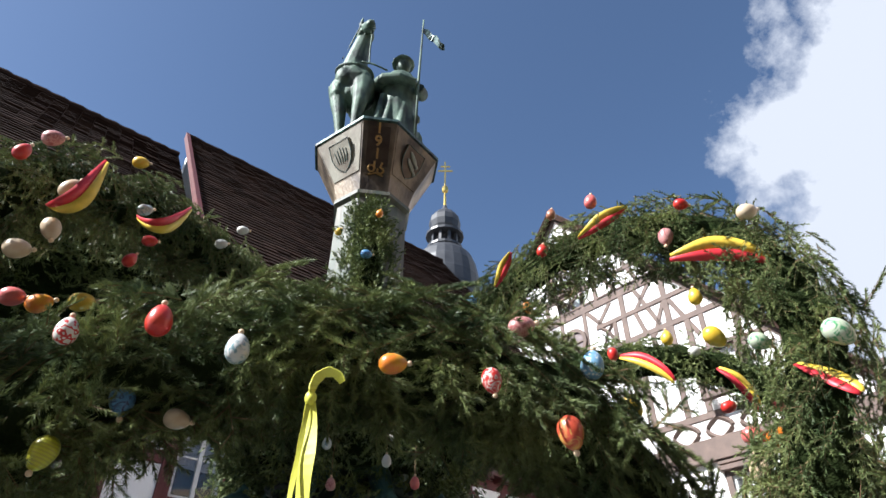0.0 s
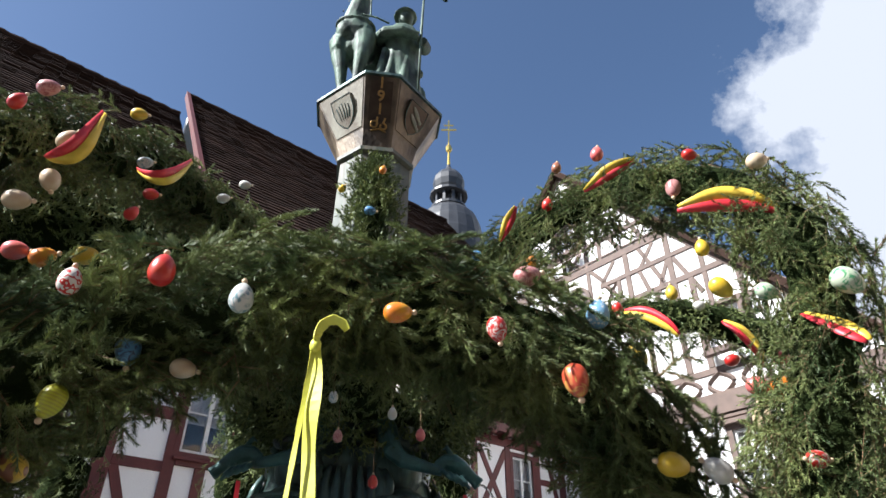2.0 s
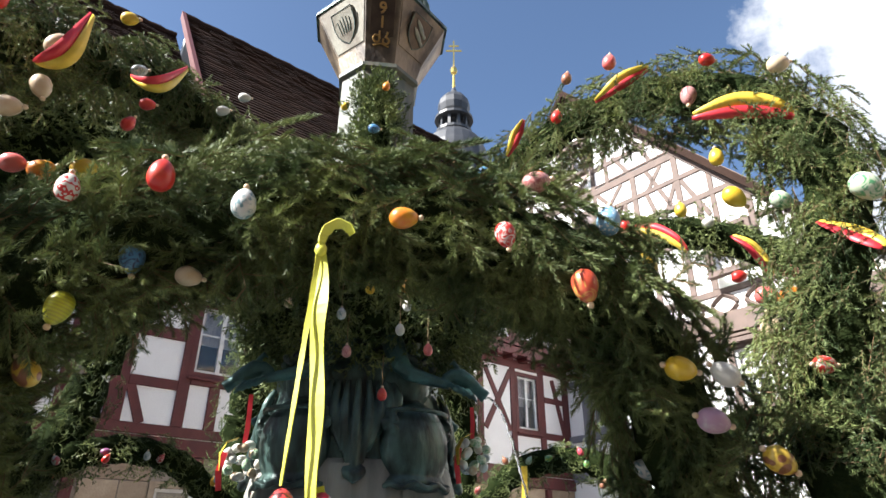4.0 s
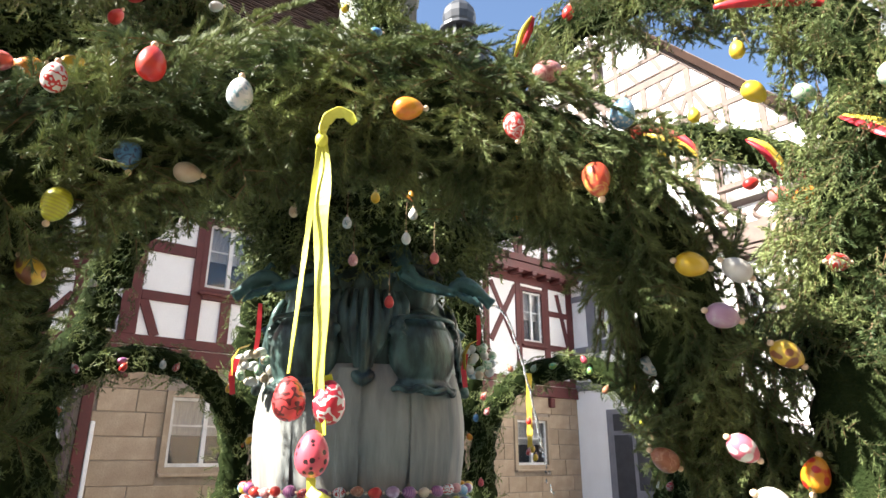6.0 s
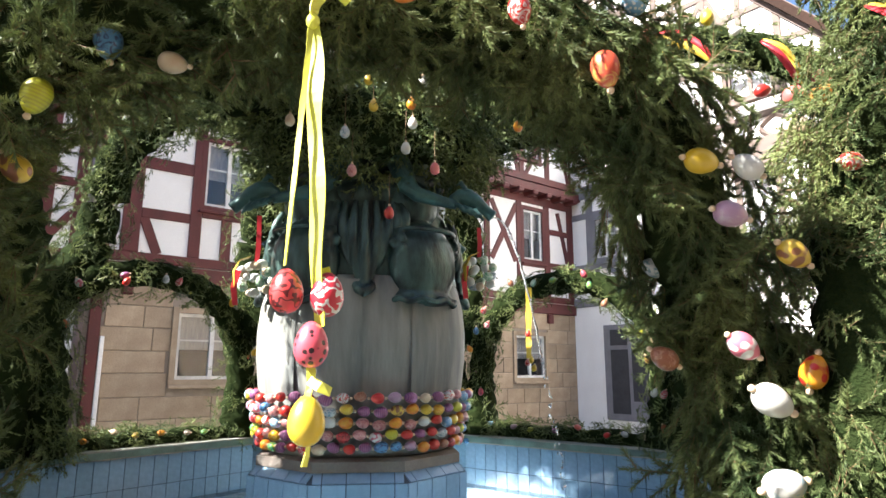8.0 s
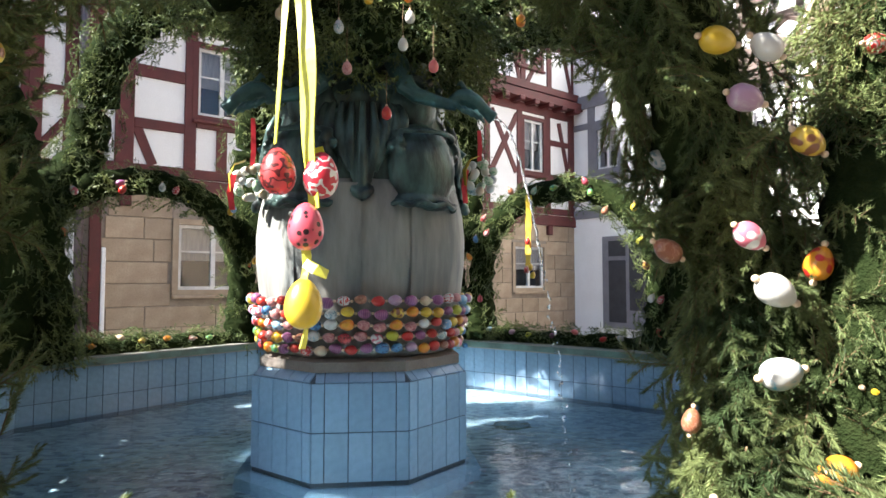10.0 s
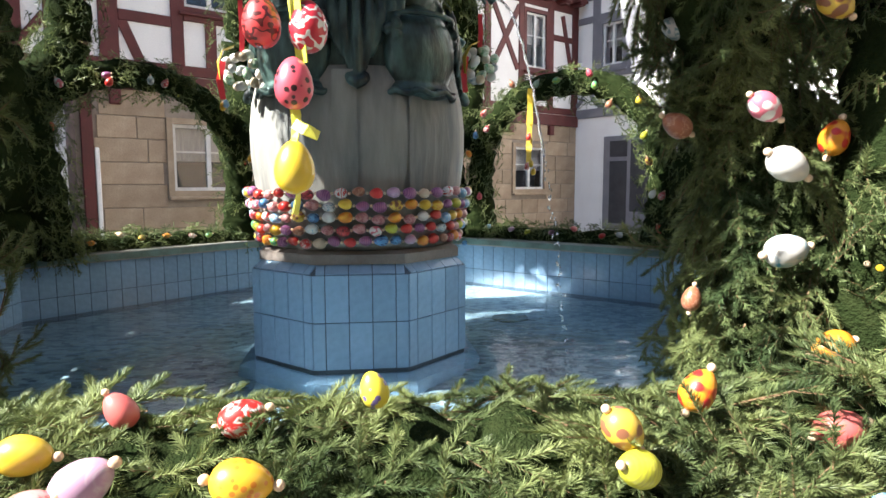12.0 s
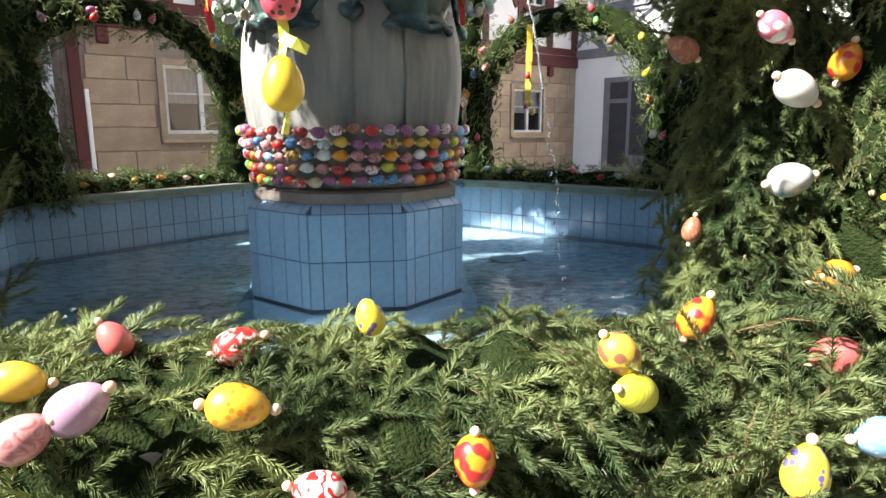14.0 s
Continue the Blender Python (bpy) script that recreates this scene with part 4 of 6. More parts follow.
tube(bm, [(0.495, -0.035, 1.83), (0.522, -0.02, 1.81), (0.53, 0.0, 1.795), (0.522, 0.02, 1.81), (0.495, 0.035, 1.83)], 0.026, 8)
leaf = fused("leaf", bm, BRONZE, bronze, 0.007, pose(0, 0, 0, 0, 0, -90))
# one bearer: a rimmed tankard body with ruff and scrolls, shoulders, collar and head
bm = bmesh.new()
for p, sz in (((0.445, 0, 1.94), (0.135, 0.185, 0.215)), ((0.445, 0, 1.79), (0.120, 0.172, 0.05)), ((0.37, 0.0, 2.24), (0.11, 0.14, 0.13)), ((0.36, 0, 2.45), (0.09, 0.095, 0.125))):
    blob(bm, p, sz, sub=3)
for s in (-1, 1):
    tube(bm, [(0.47 + 0.045 * math.cos(t), s * 0.165, 2.03 + 0.045 * math.sin(t)) for t in [0.5 * i for i in range(13)]], 0.018, 6)
    blob(bm, (0.47, s * 0.175, 2.03), (0.028, 0.035, 0.028))
    tube(bm, [(0.52 - 0.03 * abs(i - 4) / 4, s * (0.03 + 0.016 * i), 1.80 + 0.05 * i * 0.8) for i in range(7)], 0.009, 6)
tube(bm, [(0.445 + 0.138 * math.cos(t), 0.168 * math.sin(t), 2.09) for t in [radians(-130 + 13 * i) for i in range(21)]], 0.013, 6)
tube(bm, [(0.445 + 0.140 * math.cos(t), 0.178 * math.sin(t), 1.768 + 0.008 * math.sin(9 * t)) for t in [radians(-130 + 6.5 * i) for i in range(41)]], 0.015, 6)
tube(bm, [(0.40 + 0.11 * math.cos(t), 0.13 * math.sin(t), 2.33 + 0.015 * math.sin(8 * t)) for t in [radians(9 * i) for i in range(41)]], 0.022, 6)
bearer = fused("bearer_figure", bm, BRONZE, bronze, 0.008, pose(0, 0, 0, 0, 0, -54))
for q in (1, 2, 3):
    for src, turn in ((leaf, -90 + 90 * q), (bearer, (-54, 54, 126, 234)[q])):
        ob = src.copy()
        scene.collection.objects.link(ob)
        ob.matrix_basis = pose(0, 0, 0, 0, 0, turn)


def spout_arm(side, turn):
    """An arm bent at the elbow that holds out a water-spouting fish; side mirrors it."""
    R = pose(0, 0, 0, 0, 0, turn) @ Matrix.Diagonal((side, 1, 1, 1))
    bm = bmesh.new()
    run = lambda pts, radii, n=10: tube(bm, [R @ Vector(p) for p in pts], radii, n)
    run(((0.14, -0.36, 2.47), (0.165, -0.42, 2.38), (0.19, -0.46, 2.30), (0.235, -0.475, 2.255), (0.31, -0.47, 2.238), (0.37, -0.46, 2.226), (0.42, -0.45, 2.218)), [0.058, 0.054, 0.046, 0.037, 0.030, 0.025, 0.022])
    run(((0.39, -0.45, 2.245), (0.43, -0.45, 2.262), (0.47, -0.45, 2.258), (0.51, -0.45, 2.235), (0.545, -0.45, 2.208), (0.575, -0.45, 2.182)), [0.018, 0.034, 0.043, 0.038, 0.029, 0.024])
    run(((0.560, -0.45, 2.195), (0.585, -0.45, 2.172), (0.592, -0.45, 2.166)), [0.024, 0.031, 0.028], 12)
    for i in range(4):
        run(((0.42 + 0.026 * i, -0.475, 2.215 - 0.008 * i), (0.435 + 0.028 * i, -0.505, 2.190 - 0.010 * i), (0.455 + 0.028 * i, -0.50, 2.170 - 0.012 * i)), [0.014, 0.012, 0.007], 6)
    run(((0.46, -0.44, 2.30), (0.44, -0.44, 2.335), (0.42, -0.44, 2.315)), [0.016, 0.011, 0.005], 6)
    return statue("bronze_spout", bm, TEAL, "green bronze arm holding a water-spouting fish", "sculpture", 0.006)


for turn in (0, 180):
    spout_arm(1, turn)
    spout_arm(-1, turn)

# water jet from the near spout, breaking up as it falls
jet = empty("water_jet", FOUNTAIN, "thin falling jet of water from the fish spout", "water")
rng = random.Random(8)
pts = []
for i in range(70):
    s = i / 69
    pts.append(Vector((0.590 + 0.19 * s, -0.45 - 0.525 * s, 2.162 - 1.584 * s * s)) + Vector((rng.uniform(-1, 1), rng.uniform(-1, 1), 0)) * 0.003)
stream = part("stream", tube(bmesh.new(), pts[:46], [0.0035 + 0.003 * rng.random() for _ in pts[:46]], 6), JET, jet, smooth=True)
stream.visible_shadow = False
bm = bmesh.new()
for p in pts[44:]:
    for _ in range(3):
        blob(bm, p + Vector((rng.uniform(-1, 1), rng.uniform(-1, 1), rng.uniform(-1, 1))) * 0.012, (0.0035, 0.0035, 0.007), sub=1)
for _ in range(26):
    a, r = rng.uniform(0, 6.28), rng.uniform(0.005, 0.05)
    blob(bm, (0.78 + r * math.cos(a), -0.975 + r * math.sin(a), WATER_Z + 0.06 * rng.random() ** 2), (0.006, 0.006, 0.009), sub=1)
drops = part("droplet_spray", bm, JET, jet, smooth=True)
drops.visible_shadow = False
drops["kind"] = "stuff"
# dark drain grille on the basin floor
tagged(mesh_object("drain_grille", lathe(bmesh.new(), [(0.12, FLOOR_Z + 0.22), (0.12, FLOOR_Z + 0.235), (0.10, FLOOR_Z + 0.24), (0.02, FLOOR_Z + 0.24)], 20), BRONZE, at=FOUNTAIN @ pose(0.95, 0.75, 0)), "dark round drain grille on the basin floor", "grille")

column = empty("column", FOUNTAIN, "patinated octagonal column shaft", "column")
part("shaft", octa_ring(bmesh.new(), [(0.27, 2.5), (0.255, 3.0), (0.235, 3.8), (0.232, 4.26)]), COLUMN, column)
part("neck_ring", octa_ring(bmesh.new(), [(0.236, 4.26), (0.256, 4.275), (0.256, 4.305), (0.242, 4.315)]), COLUMN, column)


def cap_ring(bm, mid, chamfer, z):
    pts = []
    for k in range(4):
        c, s = math.cos(radians(90 * k)), math.sin(radians(90 * k))
        for t in (-chamfer, chamfer):
            pts.append(bm.verts.new((c * mid - s * t, s * mid + c * t, z)))
    return pts


bm = bmesh.new()
rings = [cap_ring(bm, 0.242, 0.095, 4.31), cap_ring(bm, 0.275, 0.10, 4.44), cap_ring(bm, 0.432, 0.115, 4.775)]
for a, b in zip(rings, rings[1:]):
    for i in range(8):
        bm.faces.new((a[i], a[(i + 1) % 8], b[(i + 1) % 8], b[i]))
bm.faces.new(rings[0][::-1])
bm.faces.new(rings[-1])
bmesh.ops.recalc_face_normals(bm, faces=bm.faces[:])
part("capital", bm, CAPITAL, column, "flaring copper capital with shields")
bm = bmesh.new()
rings = [cap_ring(bm, 0.430, 0.114, 4.776), cap_ring(bm, 0.448, 0.118, 4.780), cap_ring(bm, 0.448, 0.118, 4.803), cap_ring(bm, 0.43, 0.112, 4.812)]
for a, b in zip(rings, rings[1:]):
    for i in range(8):
        bm.faces.new((a[i], a[(i + 1) % 8], b[(i + 1) % 8], b[i]))
bm.faces.new(rings[0][::-1])
bm.faces.new(rings[-1])
bmesh.ops.recalc_face_normals(bm, faces=bm.faces[:])
part("capital_rim", bm, BRONZE, column, "dark metal edge")


def capital_panel(turn, mat, z0=4.455, z1=4.765):
    """A raised plate on one diagonal face of the capital."""
    bm = bmesh.new()
    c = math.cos(radians(turn)), math.sin(radians(turn))
    rows = []
    for z, lift in ((z0, 0.004), (z1, 0.004)):
        f = (z - 4.44) / 0.335
        mid, ch = 0.275 + 0.157 * f, 0.10 + 0.015 * f
        half, d = (mid - ch) / math.sqrt(2) - 0.014, (mid + ch) / math.sqrt(2) + lift
        rows.append([bm.verts.new((c[0] * u + c[1] * (d - k), c[1] * u - c[0] * (d - k), z)) for k in (0.0, 0.02) for u in (-half, half)])
    (a, b, e, f), (p, q, u, v) = rows
    for quad in ((a, b, q, p), (e, u, v, f), (a, p, u, e), (b, f, v, q), (a, e, f, b), (p, q, v, u)):
        bm.faces.new(quad)
    bmesh.ops.recalc_face_normals(bm, faces=bm.faces[:])
    return part("face_plate", bm, mat, column)


# left plate: patina with the sunlit tone painted in; right plate stays dark
capital_panel(-45, LITPATINA)
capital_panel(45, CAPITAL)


def on_capital(turn, mid, z, lift=0.004):
    """Pose on the sloping capital face turned by that angle, upright on the face."""
    return pose(0, 0, 0, 0, 0, turn) @ pose(0, -mid - lift, z, 90 + 27.3, 0, 0)


def cap_depth(z, diagonal):
    f = (z - 4.44) / 0.30
    m, c = 0.275 + 0.155 * f, 0.10 + 0.015 * f
    return (m + c) / math.sqrt(2) if diagonal else m


for turn, fill, outline in ((-45, LITPATINA, BRONZE), (45, COPPERFACE, BRONZE)):
    bm = bmesh.new()
    prof = [(-0.085, 0.10), (0.085, 0.10), (0.085, 0.0), (0.07, -0.05), (0.04, -0.09), (0, -0.12), (-0.04, -0.09), (-0.07, -0.05), (-0.085, 0.0)]
    va = [bm.verts.new((x, y, 0.006)) for x, y in prof]
    vb = [bm.verts.new((x * 1.06, y * 1.06, -0.02)) for x, y in prof]
    bm.faces.new(va)
    for i in range(9):
        j = (i + 1) % 9
        bm.faces.new((va[j], va[i], vb[i], vb[j]))
    bmesh.ops.recalc_face_normals(bm, faces=bm.faces[:])
    z = 4.60
    at = on_capital(turn, cap_depth(z, True), z, 0.008)
    sh = part("shield", bm, fill, column, "painted coat of arms", at=at)
    bm = bmesh.new()
    loop = [Vector((x * 1.04, y * 1.04, 0.006)) for x, y in prof]
    tube(bm, loop + [loop[0]], 0.0032, 6)
    part("shield_edge", bm, outline, sh)
    bm = bmesh.new()
    if turn > 0:
        for yy, s in ((0.035, 1), (-0.02, 1)):
            blob(bm, (0, yy, 0.010), (0.062, 0.018, 0.006), (0, 0, -35))
            blob(bm, (0.05, yy - 0.035, 0.010), (0.016, 0.016, 0.005), (0, 0, 30))
        part("charge", bm, SHIELDWHITE, sh, "two pale fish")
    else:
        for i in range(-2, 3):
            tube(bm, [(i * 0.026, 0.06 - 0.01 * abs(i), 0.008), (i * 0.024 + 0.004, 0.0, 0.009), (i * 0.018, -0.05, 0.008)], 0.003, 6)
        part("charge", bm, BRONZE, sh, "incised pattern")


def letters(text, size, mat, parent, at, name="numeral"):
    cu = bpy.data.curves.new(name, "FONT")
    cu.body, cu.size, cu.align_x, cu.align_y, cu.extrude, cu.offset = text, size, "CENTER", "CENTER", 0.004, 0.002
    tmp = new(name, cu)
    me = bpy.data.meshes.new_from_object(tmp.evaluated_get(bpy.context.evaluated_depsgraph_get()))
    bpy.data.objects.remove(tmp)
    bpy.data.curves.remove(cu)
    me.materials.append(mat)
    ob = new(name, me)
    ob.matrix_basis = at
    ob.parent = parent
    return ob


bm = bmesh.new()
box(bm, -0.075, -0.13, -0.004, 0.075, 0.15, 0.002)
part("year_panel", bm, COPPERFACE, column, "brown copper panel", at=on_capital(0, cap_depth(4.60, False), 4.60, 0.004))
for i, ch in enumerate("191"):
    z = 4.715 - i * 0.080
    letters(ch, 0.104, GOLD, column, on_capital(0, cap_depth(z, False), z, 0.010))
bm = bmesh.new()
tube(bm, [(-0.03 + 0.022 * math.cos(t), 0.022 * math.sin(t), 0) for t in [0.5 * i for i in range(12)]] + [(-0.012, 0.05, 0)], 0.007, 6)
tube(bm, [(0.03 + 0.020 * math.cos(t), -0.012 + 0.020 * math.sin(t), 0) for t in [2.5 + 0.5 * i for i in range(12)]] + [(0.04, 0.045, 0)], 0.007, 6)
tube(bm, [(-0.05, -0.045, 0), (0.0, -0.03, 0), (0.05, -0.05, 0)], 0.006, 6)
part("ornament", bm, GOLD, column, at=on_capital(0, cap_depth(4.465, False), 4.465, 0.008))

# horse and standing warrior on top, one casting
bm = bmesh.new()
tz = 4.81
H = lambda x, y, z: (x, y, tz + z)
N = lambda x, y, z: H(x, y, z + 0.10 * max(0, z - 0.86))
# horse: barrel, chest, neck, head, ears, legs, mane, harness
tube(bm, [N(0.02, 0.40, 0.74), N(-0.04, 0.30, 0.78), N(-0.13, 0.14, 0.74), N(-0.21, 0.02, 0.78), N(-0.235, -0.03, 0.80)], [0.12, 0.17, 0.16, 0.155, 0.12], 14)
blob(bm, N(-0.245, -0.05, 0.78), (0.165, 0.150, 0.175), (8, 0, -20))
blob(bm, N(-0.250, -0.03, 0.63), (0.125, 0.120, 0.120))
for s in (-1, 1):
    blob(bm, N(-0.245 + s * 0.070, -0.125, 0.765), (0.078, 0.068, 0.100), (0, 0, s * 15))
    blob(bm, N(-0.245 + s * 0.105, -0.05, 0.66), (0.078, 0.10, 0.15))
tube(bm, [N(-0.262, 0.0, 0.88), N(-0.258, -0.01, 1.00), N(-0.240, -0.02, 1.14), N(-0.216, -0.03, 1.28), N(-0.198, -0.035, 1.40)], [0.128, 0.108, 0.090, 0.076, 0.060], 12)
blob(bm, N(-0.195, -0.06, 1.43), (0.066, 0.070, 0.062))
tube(bm, [N(-0.195, -0.05, 1.44), N(-0.180, -0.12, 1.405), N(-0.166, -0.185, 1.35), N(-0.158, -0.235, 1.305), N(-0.154, -0.262, 1.275)], [0.060, 0.058, 0.046, 0.042, 0.032], 10)
blob(bm, N(-0.158, -0.245, 1.285), (0.042, 0.036, 0.034))
for s in (-1, 1):
    tube(bm, [N(-0.195 + s * 0.036, -0.035, 1.48), N(-0.195 + s * 0.052, -0.04, 1.54), N(-0.195 + s * 0.046, -0.05, 1.62)], [0.026, 0.025, 0.007], 6)
    blob(bm, N(-0.182 + s * 0.050, -0.115, 1.425), (0.018, 0.020, 0.020))
    blob(bm, N(-0.200 + s * 0.046, -0.06, 1.375), (0.032, 0.050, 0.055))
    tube(bm, [N(-0.185 + s * 0.052, -0.20, 1.33), N(-0.225 + s * 0.082, -0.14, 1.13), N(-0.245 + s * 0.110, -0.13, 0.97)], 0.009, 6)
    tube(bm, [N(-0.01 + s * 0.08, 0.34, 0.72), N(-0.01 + s * 0.09, 0.36, 0.46), N(-0.01 + s * 0.08, 0.38, 0.32), N(-0.01 + s * 0.08, 0.34, 0.12), N(-0.01 + s * 0.08, 0.32, 0.0)], [0.10, 0.065, 0.045, 0.033, 0.045], 10)
# the far foreleg stands back, the other steps out
tube(bm, [N(-0.345, -0.04, 0.70), N(-0.335, -0.05, 0.52), N(-0.318, -0.06, 0.40), N(-0.300, -0.05, 0.22), N(-0.290, -0.06, 0.06), N(-0.290, -0.075, 0.0)], [0.095, 0.068, 0.052, 0.036, 0.037, 0.052], 10)
tube(bm, [N(-0.165, -0.10, 0.72), N(-0.165, -0.155, 0.54), N(-0.172, -0.180, 0.42), N(-0.185, -0.155, 0.24), N(-0.192, -0.160, 0.07), N(-0.192, -0.180, 0.0)], [0.098, 0.072, 0.056, 0.038, 0.039, 0.054], 10)
blob(bm, N(-0.172, -0.186, 0.42), (0.050, 0.046, 0.052))
# mane in locks down the crest, forelock, chest strap
for k in range(9):
    f = k / 8
    x, y, z = -0.225 - 0.095 * f + 0.02 * math.sin(3 * f), 0.02 - 0.02 * f, 1.47 - 0.50 * f
    tube(bm, [N(x + 0.012, y - 0.03, z + 0.02), N(x - 0.016, y - 0.02, z - 0.03), N(x - 0.008, y - 0.035, z - 0.09)], [0.020, 0.027, 0.010], 6)
tube(bm, [N(-0.195, -0.06, 1.50), N(-0.190, -0.115, 1.475), N(-0.182, -0.15, 1.43)], [0.018, 0.024, 0.008], 6)
tube(bm, [N(-0.245 + 0.150 * math.cos(t), -0.05 + 0.138 * math.sin(t), 0.880 + 0.012 * math.cos(2 * t)) for t in [radians(-185 + 10 * i) for i in range(20)]], 0.013, 6)
# robe, torso, head, helmet, arms, lance, shield
tube(bm, [H(0.12, 0.0, 0.0), H(0.12, 0.0, 0.25), H(0.12, -0.01, 0.55), H(0.125, -0.02, 0.72)], [0.205, 0.185, 0.15, 0.145], 14)
tube(bm, [H(0.125, -0.02, 0.68), H(0.13, -0.03, 0.82), H(0.14, -0.03, 0.92), H(0.145, -0.04, 0.97)], [0.145, 0.165, 0.125, 0.06], 12)
blob(bm, H(0.15, -0.07, 1.06), (0.060, 0.068, 0.085))
blob(bm, H(0.145, -0.05, 1.13), (0.078, 0.085, 0.065))
tube(bm, [H(0.145 + 0.085 * math.cos(t), -0.055 + 0.09 * math.sin(t), 1.105) for t in [radians(30 * i) for i in range(13)]], 0.014, 6)
for x in (-0.02, 0.05, 0.16):
    tube(bm, [H(x + 0.02, -0.12, 0.62), H(x - 0.01, -0.165, 0.30), H(x - 0.035, -0.18, 0.02)], [0.02, 0.032, 0.042], 8)
tube(bm, [H(0.0, -0.03, 0.88), H(-0.06, -0.10, 0.74), H(-0.02, -0.19, 0.72)], [0.06, 0.055, 0.04], 10)
tube(bm, [H(-0.02, -0.17, 0.74), H(0.12, -0.21, 0.74), H(0.25, -0.19, 0.72)], [0.05, 0.046, 0.038], 10)
tube(bm, [H(0.25, -0.02, 0.86), H(0.31, -0.08, 0.72), H(0.28, -0.17, 0.70)], [0.06, 0.055, 0.04], 10)
blob(bm, H(0.285, 0.06, 0.20), (0.05, 0.11, 0.22), (0, 0, 20))
blob(bm, H(0.275, -0.10, 0.40), (0.030, 0.035, 0.04))
tube(bm, [H(-0.20, -0.13, 0.98), H(-0.09, -0.14, 0.95), H(0.02, -0.12, 0.92)], 0.010, 6)
statue("horse_and_warrior_statue", bm, VERDIGRIS, "green bronze statue of a horse and standing warrior", "statue", 0.0085)
lance = empty("lance", FOUNTAIN @ pose(0.27, -0.19, tz + 0.02), "green bronze lance with a fluttering pennant", "lance")
part("shaft", tube(bmesh.new(), [(-0.01, 0, 0.0), (0.0, 0, 0.8), (0.02, 0, 1.56)], [0.010, 0.011, 0.007], 10), VERDIGRIS, lance, smooth=True)
part("pennant", strip(bmesh.new(), [(0.02 + 0.020 * i, -0.004 * i, 1.42 - 0.030 * i + 0.016 * math.sin(i * 1.5)) for i in range(10)], 0.055, (0.4, 0.2, 1), 0.004, curl=1.8), BRONZE, lance)

# ---- greenery ----


def spray_template(seed, length, needle, spacing, side, width, stem=True):
    """A spruce spray: a stem and side shoots, each a brush of forward-swept needles, as triangles (n, 3, 3)."""
    r = np.random.RandomState(seed)
    shoots = [(np.zeros(3), np.array([1.0, 0, 0]), length)]
    for i in range(side):
        f = 0.12 + 0.62 * i / max(1, side - 1)
        s = 1 if i % 2 else -1
        a = radians(47 + r.uniform(-8, 8)) * s
        shoots.append((np.array([f * length, 0, -0.06 * length * f * f]), np.array([math.cos(a), math.sin(a), r.uniform(-0.12, 0.16)]), length * (0.66 - 0.44 * f) * r.uniform(0.8, 1.15)))
    tris, stems = [], []
    for base, d, L in shoots:
        d = d / np.linalg.norm(d)
        side_v = np.cross(d, [0, 0, 1.0])
        side_v /= np.linalg.norm(side_v)
        up = np.cross(side_v, d)
        n = max(10, int(L / spacing))
        f = (np.arange(n) + r.rand(n)) / n
        bend = -0.10 * L * f ** 2
        p = base + d * (f * L)[:, None] + np.outer(bend, [0, 0, 1.0])
        lift = np.clip(r.normal(0.55, 0.75, n), -0.8, 1.57)      # fewer needles below the shoot than above
        ang = np.where(r.rand(n) < 0.5, lift, math.pi - lift)
        out = np.cos(ang)[:, None] * side_v + np.sin(ang)[:, None] * up
        fwd = 0.80 + 0.25 * np.sin(ang) + 1.4 * f ** 7 + r.uniform(-0.10, 0.10, n)
        v = out + fwd[:, None] * d
        v /= np.linalg.norm(v, axis=1)[:, None]
        ln = (needle * (1 - 0.28 * f ** 3 - 0.15 * (1 - f) ** 4) * r.uniform(0.85, 1.1, n))[:, None]
        w = np.cross(v, np.cross(out, d) + r.normal(0, 0.5, (n, 3)))
        w = np.cross(v, w) + r.uniform(-0.6, 0.6, (n, 1)) * w
        w *= width / 2 / np.linalg.norm(w, axis=1)[:, None]
        tris.append(np.stack([p - w, p + w, p + v * ln], axis=1))
        if stem:
            q0, q1 = base, base + d * L + np.array([0, 0, -0.10 * L])
            for k in range(3):
                a0, a1 = 2 * math.pi * k / 3, 2 * math.pi * (k + 1) / 3
                o0 = 0.0019 * (math.cos(a0) * side_v + math.sin(a0) * up)
                o1 = 0.0019 * (math.cos(a1) * side_v + math.sin(a1) * up)
                stems.append([q0 + o0, q0 + o1, q1])
    return np.concatenate(tris), np.array(stems) if stems else np.zeros((0, 3, 3))


FINE = [spray_template(20 + i, 0.16, 0.0195, 0.00058, 4, 0.0019) for i in range(6)]
BRANCH = [spray_template(30 + i, 0.21, 0.0195, 0.00048, 5, 0.0017) for i in range(6)]
MEDIUM = [spray_template(40 + i, 0.16, 0.0195, 0.0018, 4, 0.0036) for i in range(5)]
COARSE = [spray_template(60 + i, 0.15, 0.0220, 0.0050, 3, 0.0075, stem=False) for i in range(4)]


